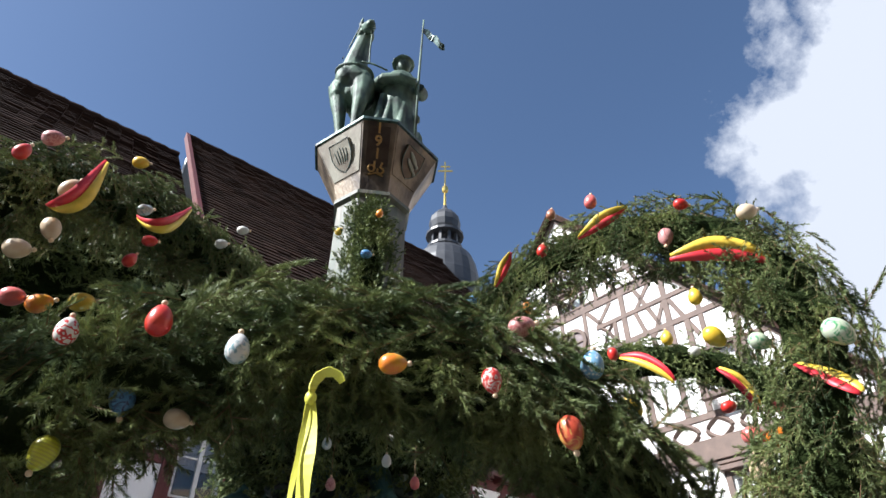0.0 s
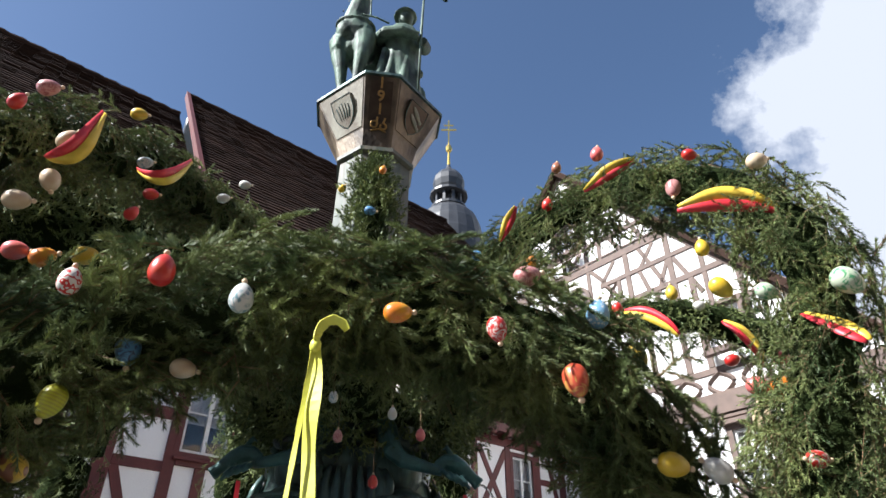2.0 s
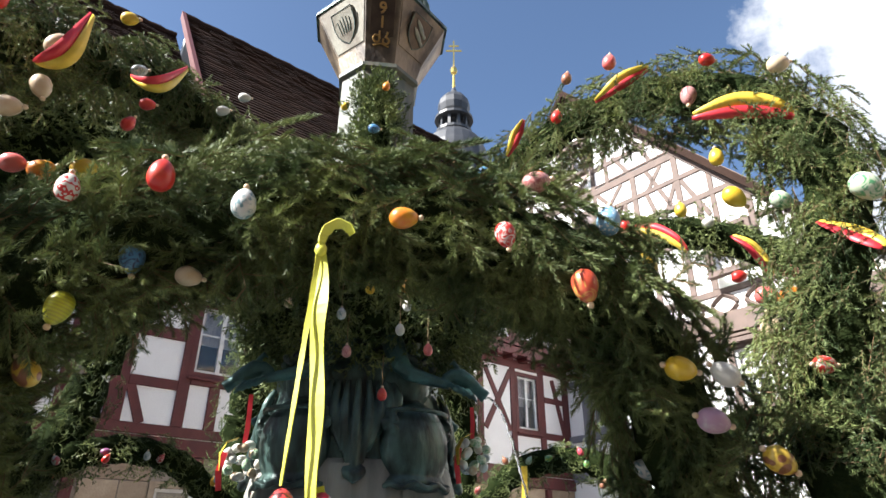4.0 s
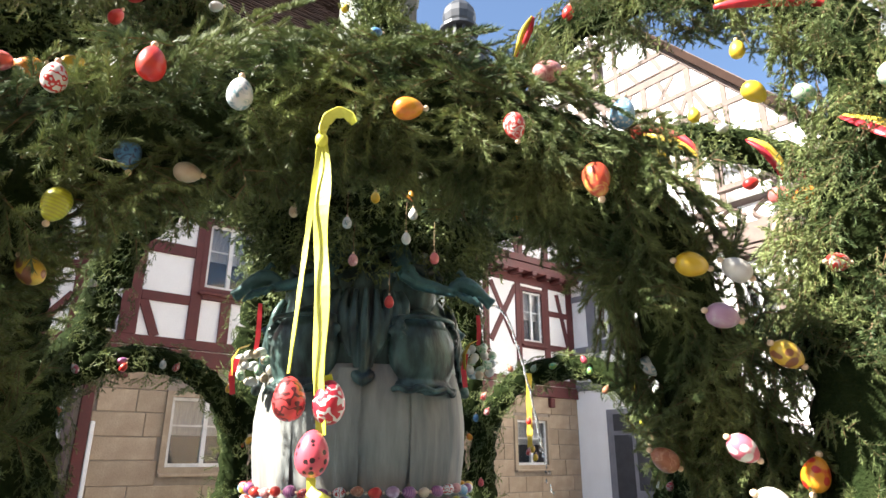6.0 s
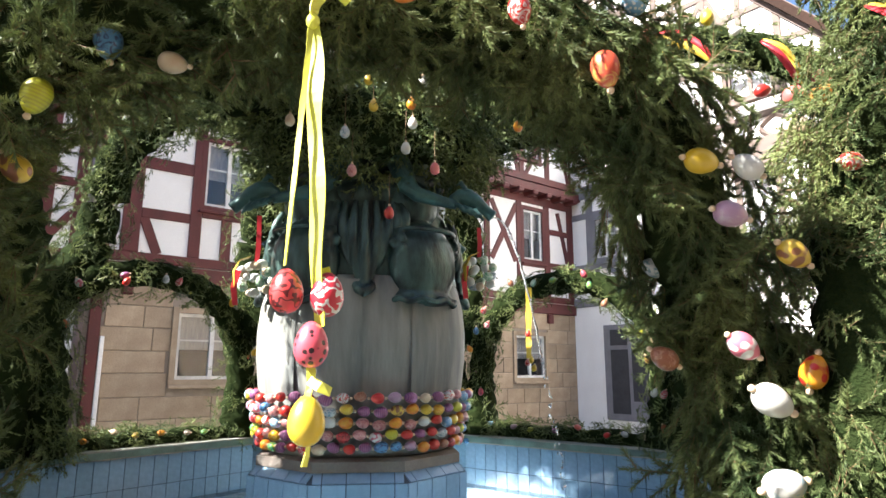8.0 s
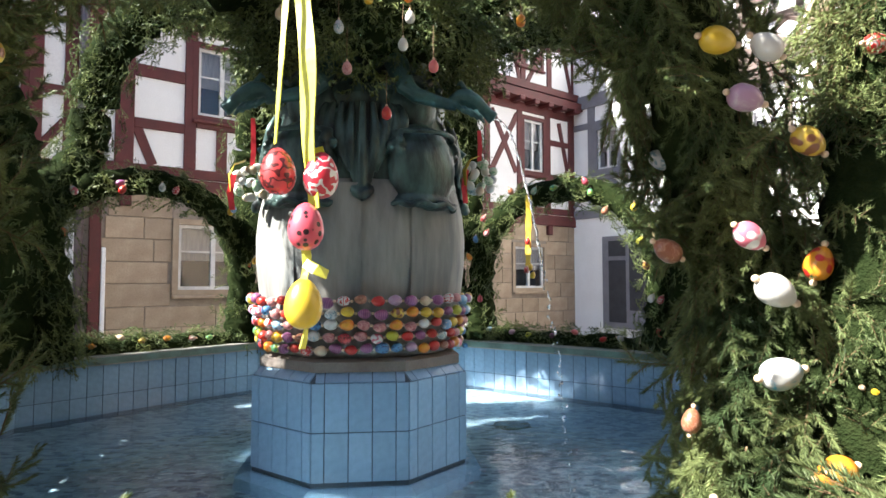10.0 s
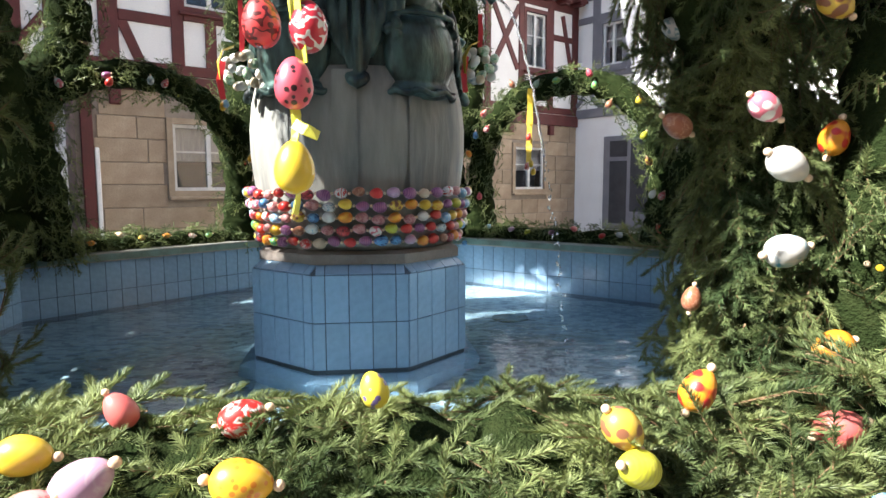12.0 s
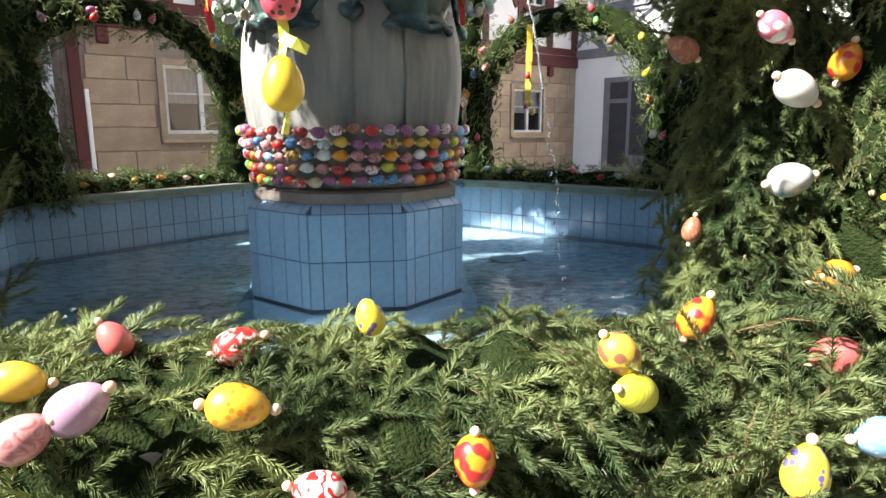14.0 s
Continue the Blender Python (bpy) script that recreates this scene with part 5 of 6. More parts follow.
def greenery(name, parent, origins, ways, normals, templates, seed, size=(0.75, 1.3)):
    """Sprays set at origins, pointing along ways, their flat side turned to normals; one mesh of needles, one of stems."""
    r = np.random.RandomState(seed)
    x = ways / np.linalg.norm(ways, axis=1)[:, None]
    z = normals - x * np.sum(normals * x, axis=1)[:, None]
    z /= np.maximum(np.linalg.norm(z, axis=1), 1e-6)[:, None]
    y = np.cross(z, x)
    rot = np.stack([x, y, z], axis=2)
    scale = r.uniform(*size, len(origins))
    pick = r.randint(0, len(templates), len(origins))
    for which, (label, mat) in enumerate((("needle_cover", NEEDLE), ("stem_wood", TWIG))):
        chunks = []
        for k, t in enumerate(templates):
            sel = np.where(pick == k)[0]
            tri = t[which]
            if len(sel) == 0 or len(tri) == 0:
                continue
            v = np.einsum("nij,mj->nmi", rot[sel] * scale[sel][:, None, None], tri.reshape(-1, 3)) + origins[sel][:, None, :]
            chunks.append(v.reshape(-1, 3))
        if not chunks:
            continue
        v = np.concatenate(chunks)
        n = len(v) // 3
        me = bpy.data.meshes.new(label)
        me.vertices.add(len(v))
        me.vertices.foreach_set("co", v.astype(np.float32).ravel())
        me.loops.add(len(v))
        me.loops.foreach_set("vertex_index", np.arange(len(v), dtype=np.int32))
        me.polygons.add(n)
        me.polygons.foreach_set("loop_start", np.arange(0, len(v), 3, dtype=np.int32))
        me.update(calc_edges=True)
        me.materials.append(mat)
        ob = new(label, me)
        ob.parent = parent
        ob["kind"] = "stuff"


EGG_ROOM = []


def garland(name, pts, radii, per_metre, templates, seed, label, category="garland", group="", droop=0.35, along=0.9, flip=1.0, core=0.62, out=0.34, swirl=0.55, wild=0.22, size=(0.75, 1.3), keep=None, depths=(0.50, 1.0), tilt=0.35, keep_tip=None, eave=0.0):
    """Spruce sprays bound round a curve (in the fountain's frame): a core of bound twigs, near black for the shade
    inside, and the greenery over it.
    """
    root = empty(name, FOUNTAIN, label, category, group)
    pts = np.array(pts, float)
    seg = np.linalg.norm(np.diff(pts, axis=0), axis=1)
    cum = np.concatenate([[0], np.cumsum(seg)])
    r = np.random.RandomState(seed)
    n = int(per_metre * cum[-1])
    s = r.uniform(0, cum[-1], n)
    rad = np.interp(s, cum, radii)
    p = np.stack([np.interp(s, cum, pts[:, i]) for i in range(3)], axis=1)
    tan = np.stack([np.interp(s + 0.03, cum, pts[:, i]) - np.interp(s - 0.03, cum, pts[:, i]) for i in range(3)], axis=1)
    tan /= np.linalg.norm(tan, axis=1)[:, None]
    ref = np.where(np.abs(tan[:, 2:3]) > 0.8, np.array([[1.0, 0.3, 0]]), np.array([[0, 0, 1.0]]))
    a = np.cross(tan, ref)
    a /= np.linalg.norm(a, axis=1)[:, None]
    b = np.cross(a, tan)
    th = r.uniform(0, 2 * math.pi, n)
    normal = np.cos(th)[:, None] * a + np.sin(th)[:, None] * b
    over = eave * np.sin(th) * np.hypot(tan[:, 0], tan[:, 1])
    depth = r.uniform(*depths, n) * np.maximum(0.62, 1 + over)      # upper sprays may stand out over the lower ones
    o = p + normal * (rad * depth)[:, None]
    sign = np.where(r.rand(n) < 0.5 + 0.5 * flip, 1.0, -1.0)
    # neighbouring sprays lean the same way
    turn = np.array([noise.noise(Vector(q) * 3.1 + Vector((seed, 0, 0))) for q in o]) * 1.7 + r.uniform(-0.35, 0.35, n)
    way = tan * (sign * along * r.uniform(0.4, 1.2, n))[:, None] + normal * (out * np.maximum(0.2, 1 + 1.4 * over) * r.uniform(0.0, 1.5, n))[:, None] + np.cross(tan, normal) * (swirl * turn)[:, None] + np.array([0, 0, -1.0]) * (droop * r.uniform(0.2, 1.3, n))[:, None] + r.normal(0, wild, (n, 3))
    ok = keep(o) if keep is not None else np.ones(n, bool)
    unit = way / np.linalg.norm(way, axis=1)[:, None]
    if keep_tip is not None:
        ok &= keep_tip(o + 0.22 * unit)
    for q in EGG_ROOM:      # sprays are bent away from in front of the eggs
        for f in (0.0, 0.07, 0.14):
            ok &= np.linalg.norm(o + f * unit - q, axis=1) > 0.036
    o, way, normal = o[ok], way[ok], normal[ok]
    greenery(name, root, o, way, normal + r.normal(0, tilt, normal.shape), templates, seed, size)
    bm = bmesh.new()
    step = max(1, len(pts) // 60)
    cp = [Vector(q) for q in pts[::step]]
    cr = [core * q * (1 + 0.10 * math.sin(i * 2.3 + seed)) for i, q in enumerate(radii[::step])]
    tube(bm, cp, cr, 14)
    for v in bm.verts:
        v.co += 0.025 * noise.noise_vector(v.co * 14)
    part("shaded_core", bm, CORE, root, smooth=True)
    return root


ARCH_AP = 2.19
# ribs 4 to 6 are thickened, 8 and 9 added, to block sun
RIB_R = (0.135, 0.13, 0.16, 0.20, 0.30, 0.22, 0.28, 0.13, 0.21, 0.38)


def near_depth(z):
    """How far out the near arch stands at a height: its posts stand back, its crown leans out."""
    f = np.clip((z - 1.50) / 0.60, 0.0, 1.0)
    return -1.91 - 0.25 * f * f * (3 - 2 * f)


def arch_points(k, n=70):
    """The centre line of the arch over face k (0 = the near face), in the fountain's frame."""
    m = pose(0, 0, 0, 0, 0, 45 * k)
    out = []
    # arch 6, out of view, is made taller and squarer to block sun
    hw, spring, rise, e = (0.71 if k == 0 else 0.78), 1.30, 1.15 if k == 6 else 0.85, 5.0 if k == 6 else 2.35
    for i in range(n + 1):
        u = i / n
        if u < 0.14:
            x, z = -hw, 0.92 + (spring - 0.92) * u / 0.14
        elif u > 0.86:
            x, z = hw, 0.92 + (spring - 0.92) * (1 - u) / 0.14
        else:
            t = math.pi * (u - 0.14) / 0.72
            c, s = math.cos(t), math.sin(t)
            x, z = -hw * math.copysign(abs(c) ** (2 / e), c), spring + rise * abs(s) ** (2 / e)
        y = -ARCH_AP
        if k == 0:      # the near arch is wider and leans out towards its crown
            x *= 1.26 if x < 0 else 1.08 + 0.18 * min(1.0, max(0.0, (1.75 - z) / 0.5))
            y = near_depth(z)
        out.append(tuple(m @ Vector((x, y, z))))
    return out


def arch_radii(n=70, base=0.17, post=0.20):
    return [base + (post - base) * min(1, (abs(i / n - 0.5) * 2) ** 4 * 1.6) for i in range(n + 1)]


def rib_points(k, n=50):
    """The centre line of the crown rib from corner k (0 = near right; 8 and 9 are added sun blockers), up and in to the
    column.
    """
    # 5 and 6 lean to steer their shadows over basin and barrel
    lean = {0: 5.5, 5: -14.0, 6: 12.0, 8: -69.5, 9: -164.0}.get(k, 0)
    prof = [(2.26, 1.70), (2.36, 2.05), (2.43, 2.33), (2.39, 2.55), (2.24, 2.76), (1.94, 2.94), (1.60, 3.02), (1.28, 3.0), (1.0, 2.92), (0.75, 2.82), (0.5, 2.76), (0.36, 2.74)]
    if k == 7:
        prof = [(2.26, 1.70), (2.36, 2.05), (2.40, 2.30), (2.33, 2.52), (2.14, 2.70), (1.82, 2.84), (1.50, 2.92), (1.25, 2.93), (1.0, 2.88), (0.75, 2.80), (0.5, 2.76), (0.36, 2.74)]
    f = np.linspace(0, len(prof) - 1, n + 1)
    r = np.interp(f, range(len(prof)), [p[0] for p in prof])
    z = np.interp(f, range(len(prof)), [p[1] for p in prof])
    z = z + {5: 0.22, 8: 0.12, 9: 0.34}.get(k, 0) * np.clip((z - 2.5) / 0.3, 0, 1)
    way = [radians(-67.5 + 45 * k + lean * (1.0 if k in (0, 8, 9) else min(1.0, max(0.0, (h - 2.50) / 0.30) if k == 6 else max(0.0, (h - 1.75) / 0.55)))) for h in z]
    return [(q * math.cos(a), q * math.sin(a), h) for q, h, a in zip(r, z, way)]


# ---- eggs ----


def shell_mesh(name, length, width, steps=20, rows=14):
    bm = bmesh.new()
    prof = []
    for i in range(rows + 1):
        t = math.pi * i / rows
        x = -math.cos(t)
        prof.append((max(1e-4, width / 2 * math.sin(t) * (1 - 0.16 * x) * 1.0), length / 2 * x))
    lathe(bm, prof, steps)
    bmesh.ops.remove_doubles(bm, verts=bm.verts[:], dist=0.0002)
    me = bpy.data.meshes.new(name)
    bm.to_mesh(me)
    bm.free()
    for p in me.polygons:
        p.use_smooth = True
    me.materials.append(PAINTS["red"])
    return me


SHELL = shell_mesh("eggshell", 0.08, 0.059)
SMALLSHELL = shell_mesh("small_eggshell", 0.08, 0.059, 12, 8)
bm = bmesh.new()
bmesh.ops.create_uvsphere(bm, u_segments=10, v_segments=7, radius=0.0078)
for f in bm.faces:
    f.smooth = True
BEADMESH = bpy.data.meshes.new("bead")
bm.to_mesh(BEADMESH)
bm.free()
BEADMESH.materials.append(BEAD)
WORDS = {"red": "glossy red", "red_white": "red and white marbled", "red_dark": "red with dark zigzags", "pink_white": "pink with white petals", "pink": "pale coral pink", "rose": "marbled rose",
         "orange": "bright orange", "orange_red": "orange with red petals", "yellow": "bright yellow", "yellow_dots": "yellow with orange dots", "yellow_brown": "yellow with brown figures",
         "yellow_blue": "yellow with dark blue ornament", "lime": "lime yellow banded", "cream": "plain cream", "white": "plain white", "white_red": "white with red zigzags", "white_blue": "white with blue marbling",
         "white_green": "pale green marbled", "white_grey": "white and grey-blue marbled", "blue_white": "blue with white dots", "blue": "dark blue", "lilac": "pale lilac", "purple": "dark purple", "green": "green marbled",
         "brown": "brown marbled", "orange_stripe": "red and orange streaked", "red_zigzag": "red with white zigzags", "ladybird": "red with black spots", "yellow_meadow": "yellow with a green meadow"}


def paint(ob, key):
    ob.material_slots[0].link = "OBJECT"
    ob.material_slots[0].material = PAINTS[key]


def egg(a, b, z, key, lean, length=0.08, beads=2, where="in the spruce", group="painted eggs in the greenery", small=False, toward=0.0, cord=0.0):
    """A blown painted egg on a string with a bead at each end; lean is its angle in the fountain's front plane."""
    c, s = math.cos(radians(lean)), math.sin(radians(lean))
    d = Vector((c, toward, s)).normalized()
    q = d.to_track_quat("Z", "Y").to_matrix().to_4x4()
    k = length / 0.08
    ob = new("easter_egg", SMALLSHELL if small else SHELL)
    paint(ob, key)
    ob.matrix_basis = FOUNTAIN @ Matrix.Translation((a, b, z)) @ q @ Matrix.Diagonal((k, k, k, 1))
    tagged(ob, WORDS[key] + " painted egg " + where, "egg", group)
    if b < -1.9 and not small:
        EGG_ROOM.extend((np.array((a, b - 0.01, z)), np.array((a, b - 0.06, z + 0.005))))
    for e in ((1, -1) if beads == 2 else (1,) if beads == 1 else ()):
        bd = new("bead", BEADMESH)
        bd.parent = ob
        bd.matrix_basis = pose(0, 0, e * 0.046)
    if cord:
        w = tube(bmesh.new(), [(0, 0, 0.04 * k), (0.002, 0, 0.04 * k + cord * 0.5), (0, 0, 0.04 * k + cord)], 0.0012, 4)
        w.transform(Matrix.Diagonal((1 / k, 1 / k, 1 / k, 1)))
        part("cord", w, TWIG, ob)
    return ob


# eggs on the near arch
egg(-0.358, -2.345, 2.105, "red", 90, 0.062, 1)
egg(-0.215, -2.335, 2.066, "white_grey", 90, 0.058, 1)
egg(-0.520, -2.310, 2.088, "white_red", 90, 0.054, 1)
egg(0.065, -2.340, 2.056, "orange", 5, 0.053, 1)
egg(0.252, -2.330, 2.041, "red_white", -80, 0.051, 1)
egg(0.406, -2.300, 1.962, "orange_stripe", -80, 0.066, 1)
egg(-0.524, -2.215, 1.899, "lime", -105, 0.063, 1)
egg(-0.425, -2.210, 2.003, "blue", -80, 0.062, 1)
egg(-0.322, -2.200, 1.978, "cream", -10, 0.050, 1)
egg(0.330, -2.290, 2.185, "rose", 20, 0.060, 1)
egg(-0.598, -2.110, 1.811, "yellow_brown", 130, 0.062, 1)
egg(0.484, -2.262, 2.125, "blue_white", 80, 0.065, 1)
egg(0.632, -2.110, 2.105, "yellow", -60, 0.056, 1)
# eggs on the near right post
egg(0.608, -2.225, 1.835, "yellow", -10, 0.063)
egg(0.696, -2.225, 1.829, "white", 150, 0.060)
egg(0.662, -2.215, 1.741, "lilac", -15, 0.063)
egg(0.803, -2.180, 1.678, "yellow_brown", -35, 0.066)
egg(0.693, -2.170, 1.508, "pink_white", -35, 0.062)
egg(0.867, -2.115, 1.463, "orange_red", 70, 0.068)
egg(0.736, -2.175, 1.412, "white", -30, 0.076)
egg(0.958, -2.125, 1.425, "red", 10, 0.071)
egg(0.600, -2.050, 1.489, "brown", 150, 0.060)
egg(0.995, -2.125, 1.886, "red_white", 0, 0.053)
egg(0.765, -2.143, 1.263, "white_blue", 10, 0.080)
egg(0.935, -2.170, 1.240, "yellow", 0, 0.061)
egg(0.629, -1.970, 1.683, "white_grey", 160, 0.056)
egg(0.631, -2.070, 1.167, "brown", 80, 0.048)
# eggs bedded on the near rim
egg(-0.407, -2.338, 1.040, "yellow", -5, 0.070)
egg(-0.312, -2.400, 1.027, "lilac", 33, 0.079)
egg(-0.366, -2.422, 1.004, "rose", 30, 0.073)
egg(-0.127, -2.408, 1.021, "yellow_dots", -8, 0.077)
egg(-0.029, -2.473, 0.941, "white_red", 165, 0.064)
egg(0.159, -2.440, 0.945, "orange_red", -90, 0.070)
egg(0.354, -2.412, 1.064, "yellow_brown", -50, 0.066)
egg(0.363, -2.440, 1.024, "lime", 155, 0.066, toward=-0.5)
egg(0.505, -2.325, 1.081, "orange_red", 60, 0.067)
egg(0.827, -2.190, 1.099, "orange", -165, 0.075)
egg(0.715, -2.350, 1.021, "pink", 12, 0.078)
egg(0.574, -2.485, 0.925, "yellow_blue", 85, 0.077)
egg(0.694, -2.462, 0.952, "blue_white", 180, 0.073)
egg(0.035, -2.306, 1.096, "yellow_blue", 105, 0.054, 0)
egg(-0.332, -2.225, 1.054, "pink", 125, 0.059, 1)
egg(-0.150, -2.275, 1.053, "red_white", 20, 0.070)
# eggs on the crown ribs
egg(0.787, -1.757, 3.042, "pink", 80, 0.062, 1)
egg(0.665, -1.528, 2.970, "red", 80, 0.057, 1)
egg(0.906, -1.980, 2.724, "rose", -100, 0.062, 1)
egg(1.025, -2.205, 2.658, "cream", 20, 0.062, 1)
egg(1.071, -2.292, 2.239, "white_green", -35, 0.076, 1)
egg(0.925, -2.017, 2.488, "yellow", 90, 0.052, 1)
egg(0.936, -2.038, 2.349, "yellow", -40, 0.067, 1)
egg(0.467, -1.155, 2.949, "blue", -20, 0.057, 1)
egg(0.616, -1.436, 2.761, "orange", -60, 0.052, 1)
egg(0.696, -1.585, 3.108, "brown", 80, 0.052, 1)
egg(0.942, -2.048, 2.805, "red", 0, 0.048, 1)
egg(0.988, -2.136, 2.289, "white_green", -20, 0.057, 1)
egg(-0.727, -2.278, 2.579, "rose", 10, 0.049, 1)
egg(-0.745, -2.320, 2.493, "red", 60, 0.042, 1)
egg(-0.692, -2.193, 2.506, "cream", 60, 0.056, 1)
egg(-0.633, -2.050, 2.736, "yellow", 0, 0.045, 1)
egg(-0.606, -1.985, 2.626, "white_grey", 10, 0.042, 1)
egg(-0.586, -1.937, 2.559, "red", 0, 0.042, 1)
egg(-0.692, -2.194, 2.388, "cream", -70, 0.056, 1)
egg(-0.711, -2.239, 2.300, "cream", 0, 0.056, 1)
egg(-0.439, -1.583, 2.887, "white", 0, 0.042, 1)
egg(-0.475, -1.668, 2.761, "white", 10, 0.042, 1)
egg(-0.602, -1.975, 2.468, "red", 60, 0.042, 1)
# eggs on the side arches
egg(1.227, -0.800, 2.935, "red", -90, 0.070, 1)
egg(1.530, -0.800, 3.054, "yellow", 90, 0.080, 1)
egg(1.767, -0.800, 2.707, "red", 20, 0.080, 1)
egg(1.665, -0.800, 2.990, "white", 20, 0.070, 1)
egg(1.066, -1.900, 2.137, "pink", 0, 0.068, 1)
egg(1.101, -1.950, 2.117, "orange", 10, 0.075, 1)
egg(1.054, -1.900, 2.050, "cream", 90, 0.070, 1)
egg(1.474, -1.500, 2.411, "pink", 0, 0.068, 1)
egg(-0.876, -1.900, 2.376, "pink", 0, 0.066, 1)
egg(-0.807, -1.900, 2.363, "orange", 20, 0.066, 1)
egg(-0.710, -1.900, 2.376, "yellow", 10, 0.066, 1)
# eggs on the column bundle and hanging from the wreath
egg(0.049, -0.420, 3.979, "orange", 80, 0.060, 1)
egg(-0.008, -0.440, 3.651, "blue", 0, 0.070, 1)
egg(-0.187, -0.300, 3.901, "yellow", 60, 0.060, 1)
egg(-0.001, -0.720, 2.694, "yellow", 90, 0.055, 1, cord=0.14)
egg(0.023, -0.720, 2.573, "yellow", 90, 0.055, 1, cord=0.14)
egg(0.233, -0.720, 2.694, "white", 90, 0.055, 1, cord=0.14)
egg(0.191, -0.720, 2.502, "white", 90, 0.055, 1, cord=0.14)
egg(-0.094, -0.720, 2.448, "white_grey", 90, 0.055, 1, cord=0.14)
egg(0.163, -0.720, 2.388, "white", 90, 0.055, 1, cord=0.14)
egg(0.287, -0.720, 2.303, "pink", 90, 0.055, 1, cord=0.14)
egg(-0.060, -0.720, 2.281, "rose", 90, 0.055, 1, cord=0.14)
egg(0.098, -0.720, 2.104, "red", 90, 0.055, 1, cord=0.14)
egg(0.184, -0.720, 2.590, "orange", 90, 0.055, 1, cord=0.14)
egg(0.652, -0.720, 2.512, "orange", 90, 0.055, 1, cord=0.14)
egg(-0.323, -0.720, 2.489, "cream", 90, 0.055, 1, cord=0.14)
egg(0.407, -0.720, 2.733, "red", 90, 0.055, 1, cord=0.14)

# small eggs on the far arches, ribs and rim
rng = random.Random(21)
PAINTNAMES = list(PAINTS)
for k in (1, 2, 3, 4, 5, 6, 7):
    for i in range(24 if k in (3, 5, 4) else 9):
        pts = arch_points(k)
        p = Vector(pts[int((i + rng.random() * 0.8) / 24 * 70) if k in (3, 5, 4) else rng.randint(8, 62)])
        n = Vector((math.sin(radians(45 * k)), -math.cos(radians(45 * k)), 0))      # outward from the basin
        q = p - n * 0.13 * (1 if k in (3, 4, 5) else -1) + Vector((rng.uniform(-0.08, 0.08), rng.uniform(-0.08, 0.08), rng.uniform(-0.08, 0.08)))
        egg(q.x, q.y, q.z, rng.choice(PAINTNAMES), rng.choice((90, 60, 20, 120)), 0.064, beads=1, where="on an arch", group="small eggs on the far arches", small=True)
    if k in (3, 4, 5, 2, 6):
        m = pose(0, 0, 0, 0, 0, 45 * k)
        for i in range(8):
            q = m @ Vector((-0.70 + 0.19 * i + rng.uniform(-0.06, 0.06), -2.13, 1.02 + rng.uniform(-0.02, 0.03)))
            egg(q.x, q.y, q.z, rng.choice(PAINTNAMES), rng.choice((0, 20, 160)), 0.056, beads=1, where="on the rim", group="small eggs on the rim", small=True)

# ---- garlands ----
for k in range(8):
    near = k == 0
    side = k in (1, 7)
    # arch 6 is swollen to keep sun off the water
    garland("spruce_arch", arch_points(k), arch_radii(base=0.130 if near else 0.12 if side else 0.42 if k == 6 else 0.15, post=0.22 if near else 0.24 if side else 0.42 if k == 6 else 0.32 if k == 2 else 0.22),
            390 if near else 270 if k == 1 else 200 if side else 150 if k == 6 else 240, FINE if near else MEDIUM if side else COARSE, 100 + k,
            "dense green spruce arch over the basin rim" if near else "green spruce garland arch with small eggs", group="arches round the basin",
            flip=0.2, droop=0.6 if near else 0.5, size=(0.7, 1.1) if near else (0.5, 0.85), out=0.28 if near else 0.34, wild=0.12 if near else 0.22, tilt=0.2 if near else 0.35, eave=0.36 if near else 0.0,
            keep=(lambda o: o[:, 1] < near_depth(o[:, 2]) + 0.10) if near else (lambda o, c=math.sin(radians(45 * k)), s=-math.cos(radians(45 * k)): o[:, 0] * c + o[:, 1] * s < ARCH_AP + 0.04) if k in (2, 3, 4, 5) else None)
    m = pose(0, 0, 0, 0, 0, 45 * k)
    if not near:
        # rim garland 6 is lifted and swollen, unseen, to plug its arch against sun
        pts = [tuple(m @ Vector((-0.84 + 1.68 * i / 24, -2.20, (1.50 if k == 6 else 0.97) + 0.015 * math.sin(i * 1.1)))) for i in range(25)]
        garland("rim_garland", pts, [0.48 if k == 6 else 0.11] * 25, 200 if k == 6 else 330, COARSE, 300 + k, "spruce garland along the basin rim", group="garlands on the rim", flip=0.3, droop=0.2, size=(0.45, 0.8))
# ribs 8 and 9 belong to no corner; added to shade the basin
for k in range(10):
    big = k in (0, 7)
    garland("crown_rib", rib_points(k), [RIB_R[k] + (0.05 * max(0, 1 - i / 16) if k == 0 else 0.15 * max(0, 1 - i / 26) if k == 6 else 0) for i in range(51)], 430 if big else 300 if k in (5, 6, 8, 9) else 250, MEDIUM if big else COARSE, 200 + k,
            "curved spruce rib of the crown, tied to the column", group="ribs of the crown", flip=-0.3, droop=0.85 if big else 0.45, size=(0.5, 0.8) if big else (0.55, 0.95), wild=0.10 if big else 0.22, out=0.22 if big else 0.34, core=0.45 if big else 0.62)
# the near rim carries a broad bed of sprays
pts = [(-1.05 + 2.1 * i / 40, -2.225, 0.850) for i in range(41)]
garland("rim_garland", pts, [0.18] * 41, 255, BRANCH, 77, "broad bed of sunlit spruce branches on the near rim", group="garlands on the rim", flip=0.4, droop=0.0, out=0.10, along=1.0, swirl=0.75, wild=0.05, tilt=0.12,
        core=0.97, size=(0.80, 1.2), keep=lambda o: o[:, 2] > 0.78, depths=(0.90, 1.10), keep_tip=lambda q: (q[:, 1] < -2.08) & (q[:, 2] < 1.07))
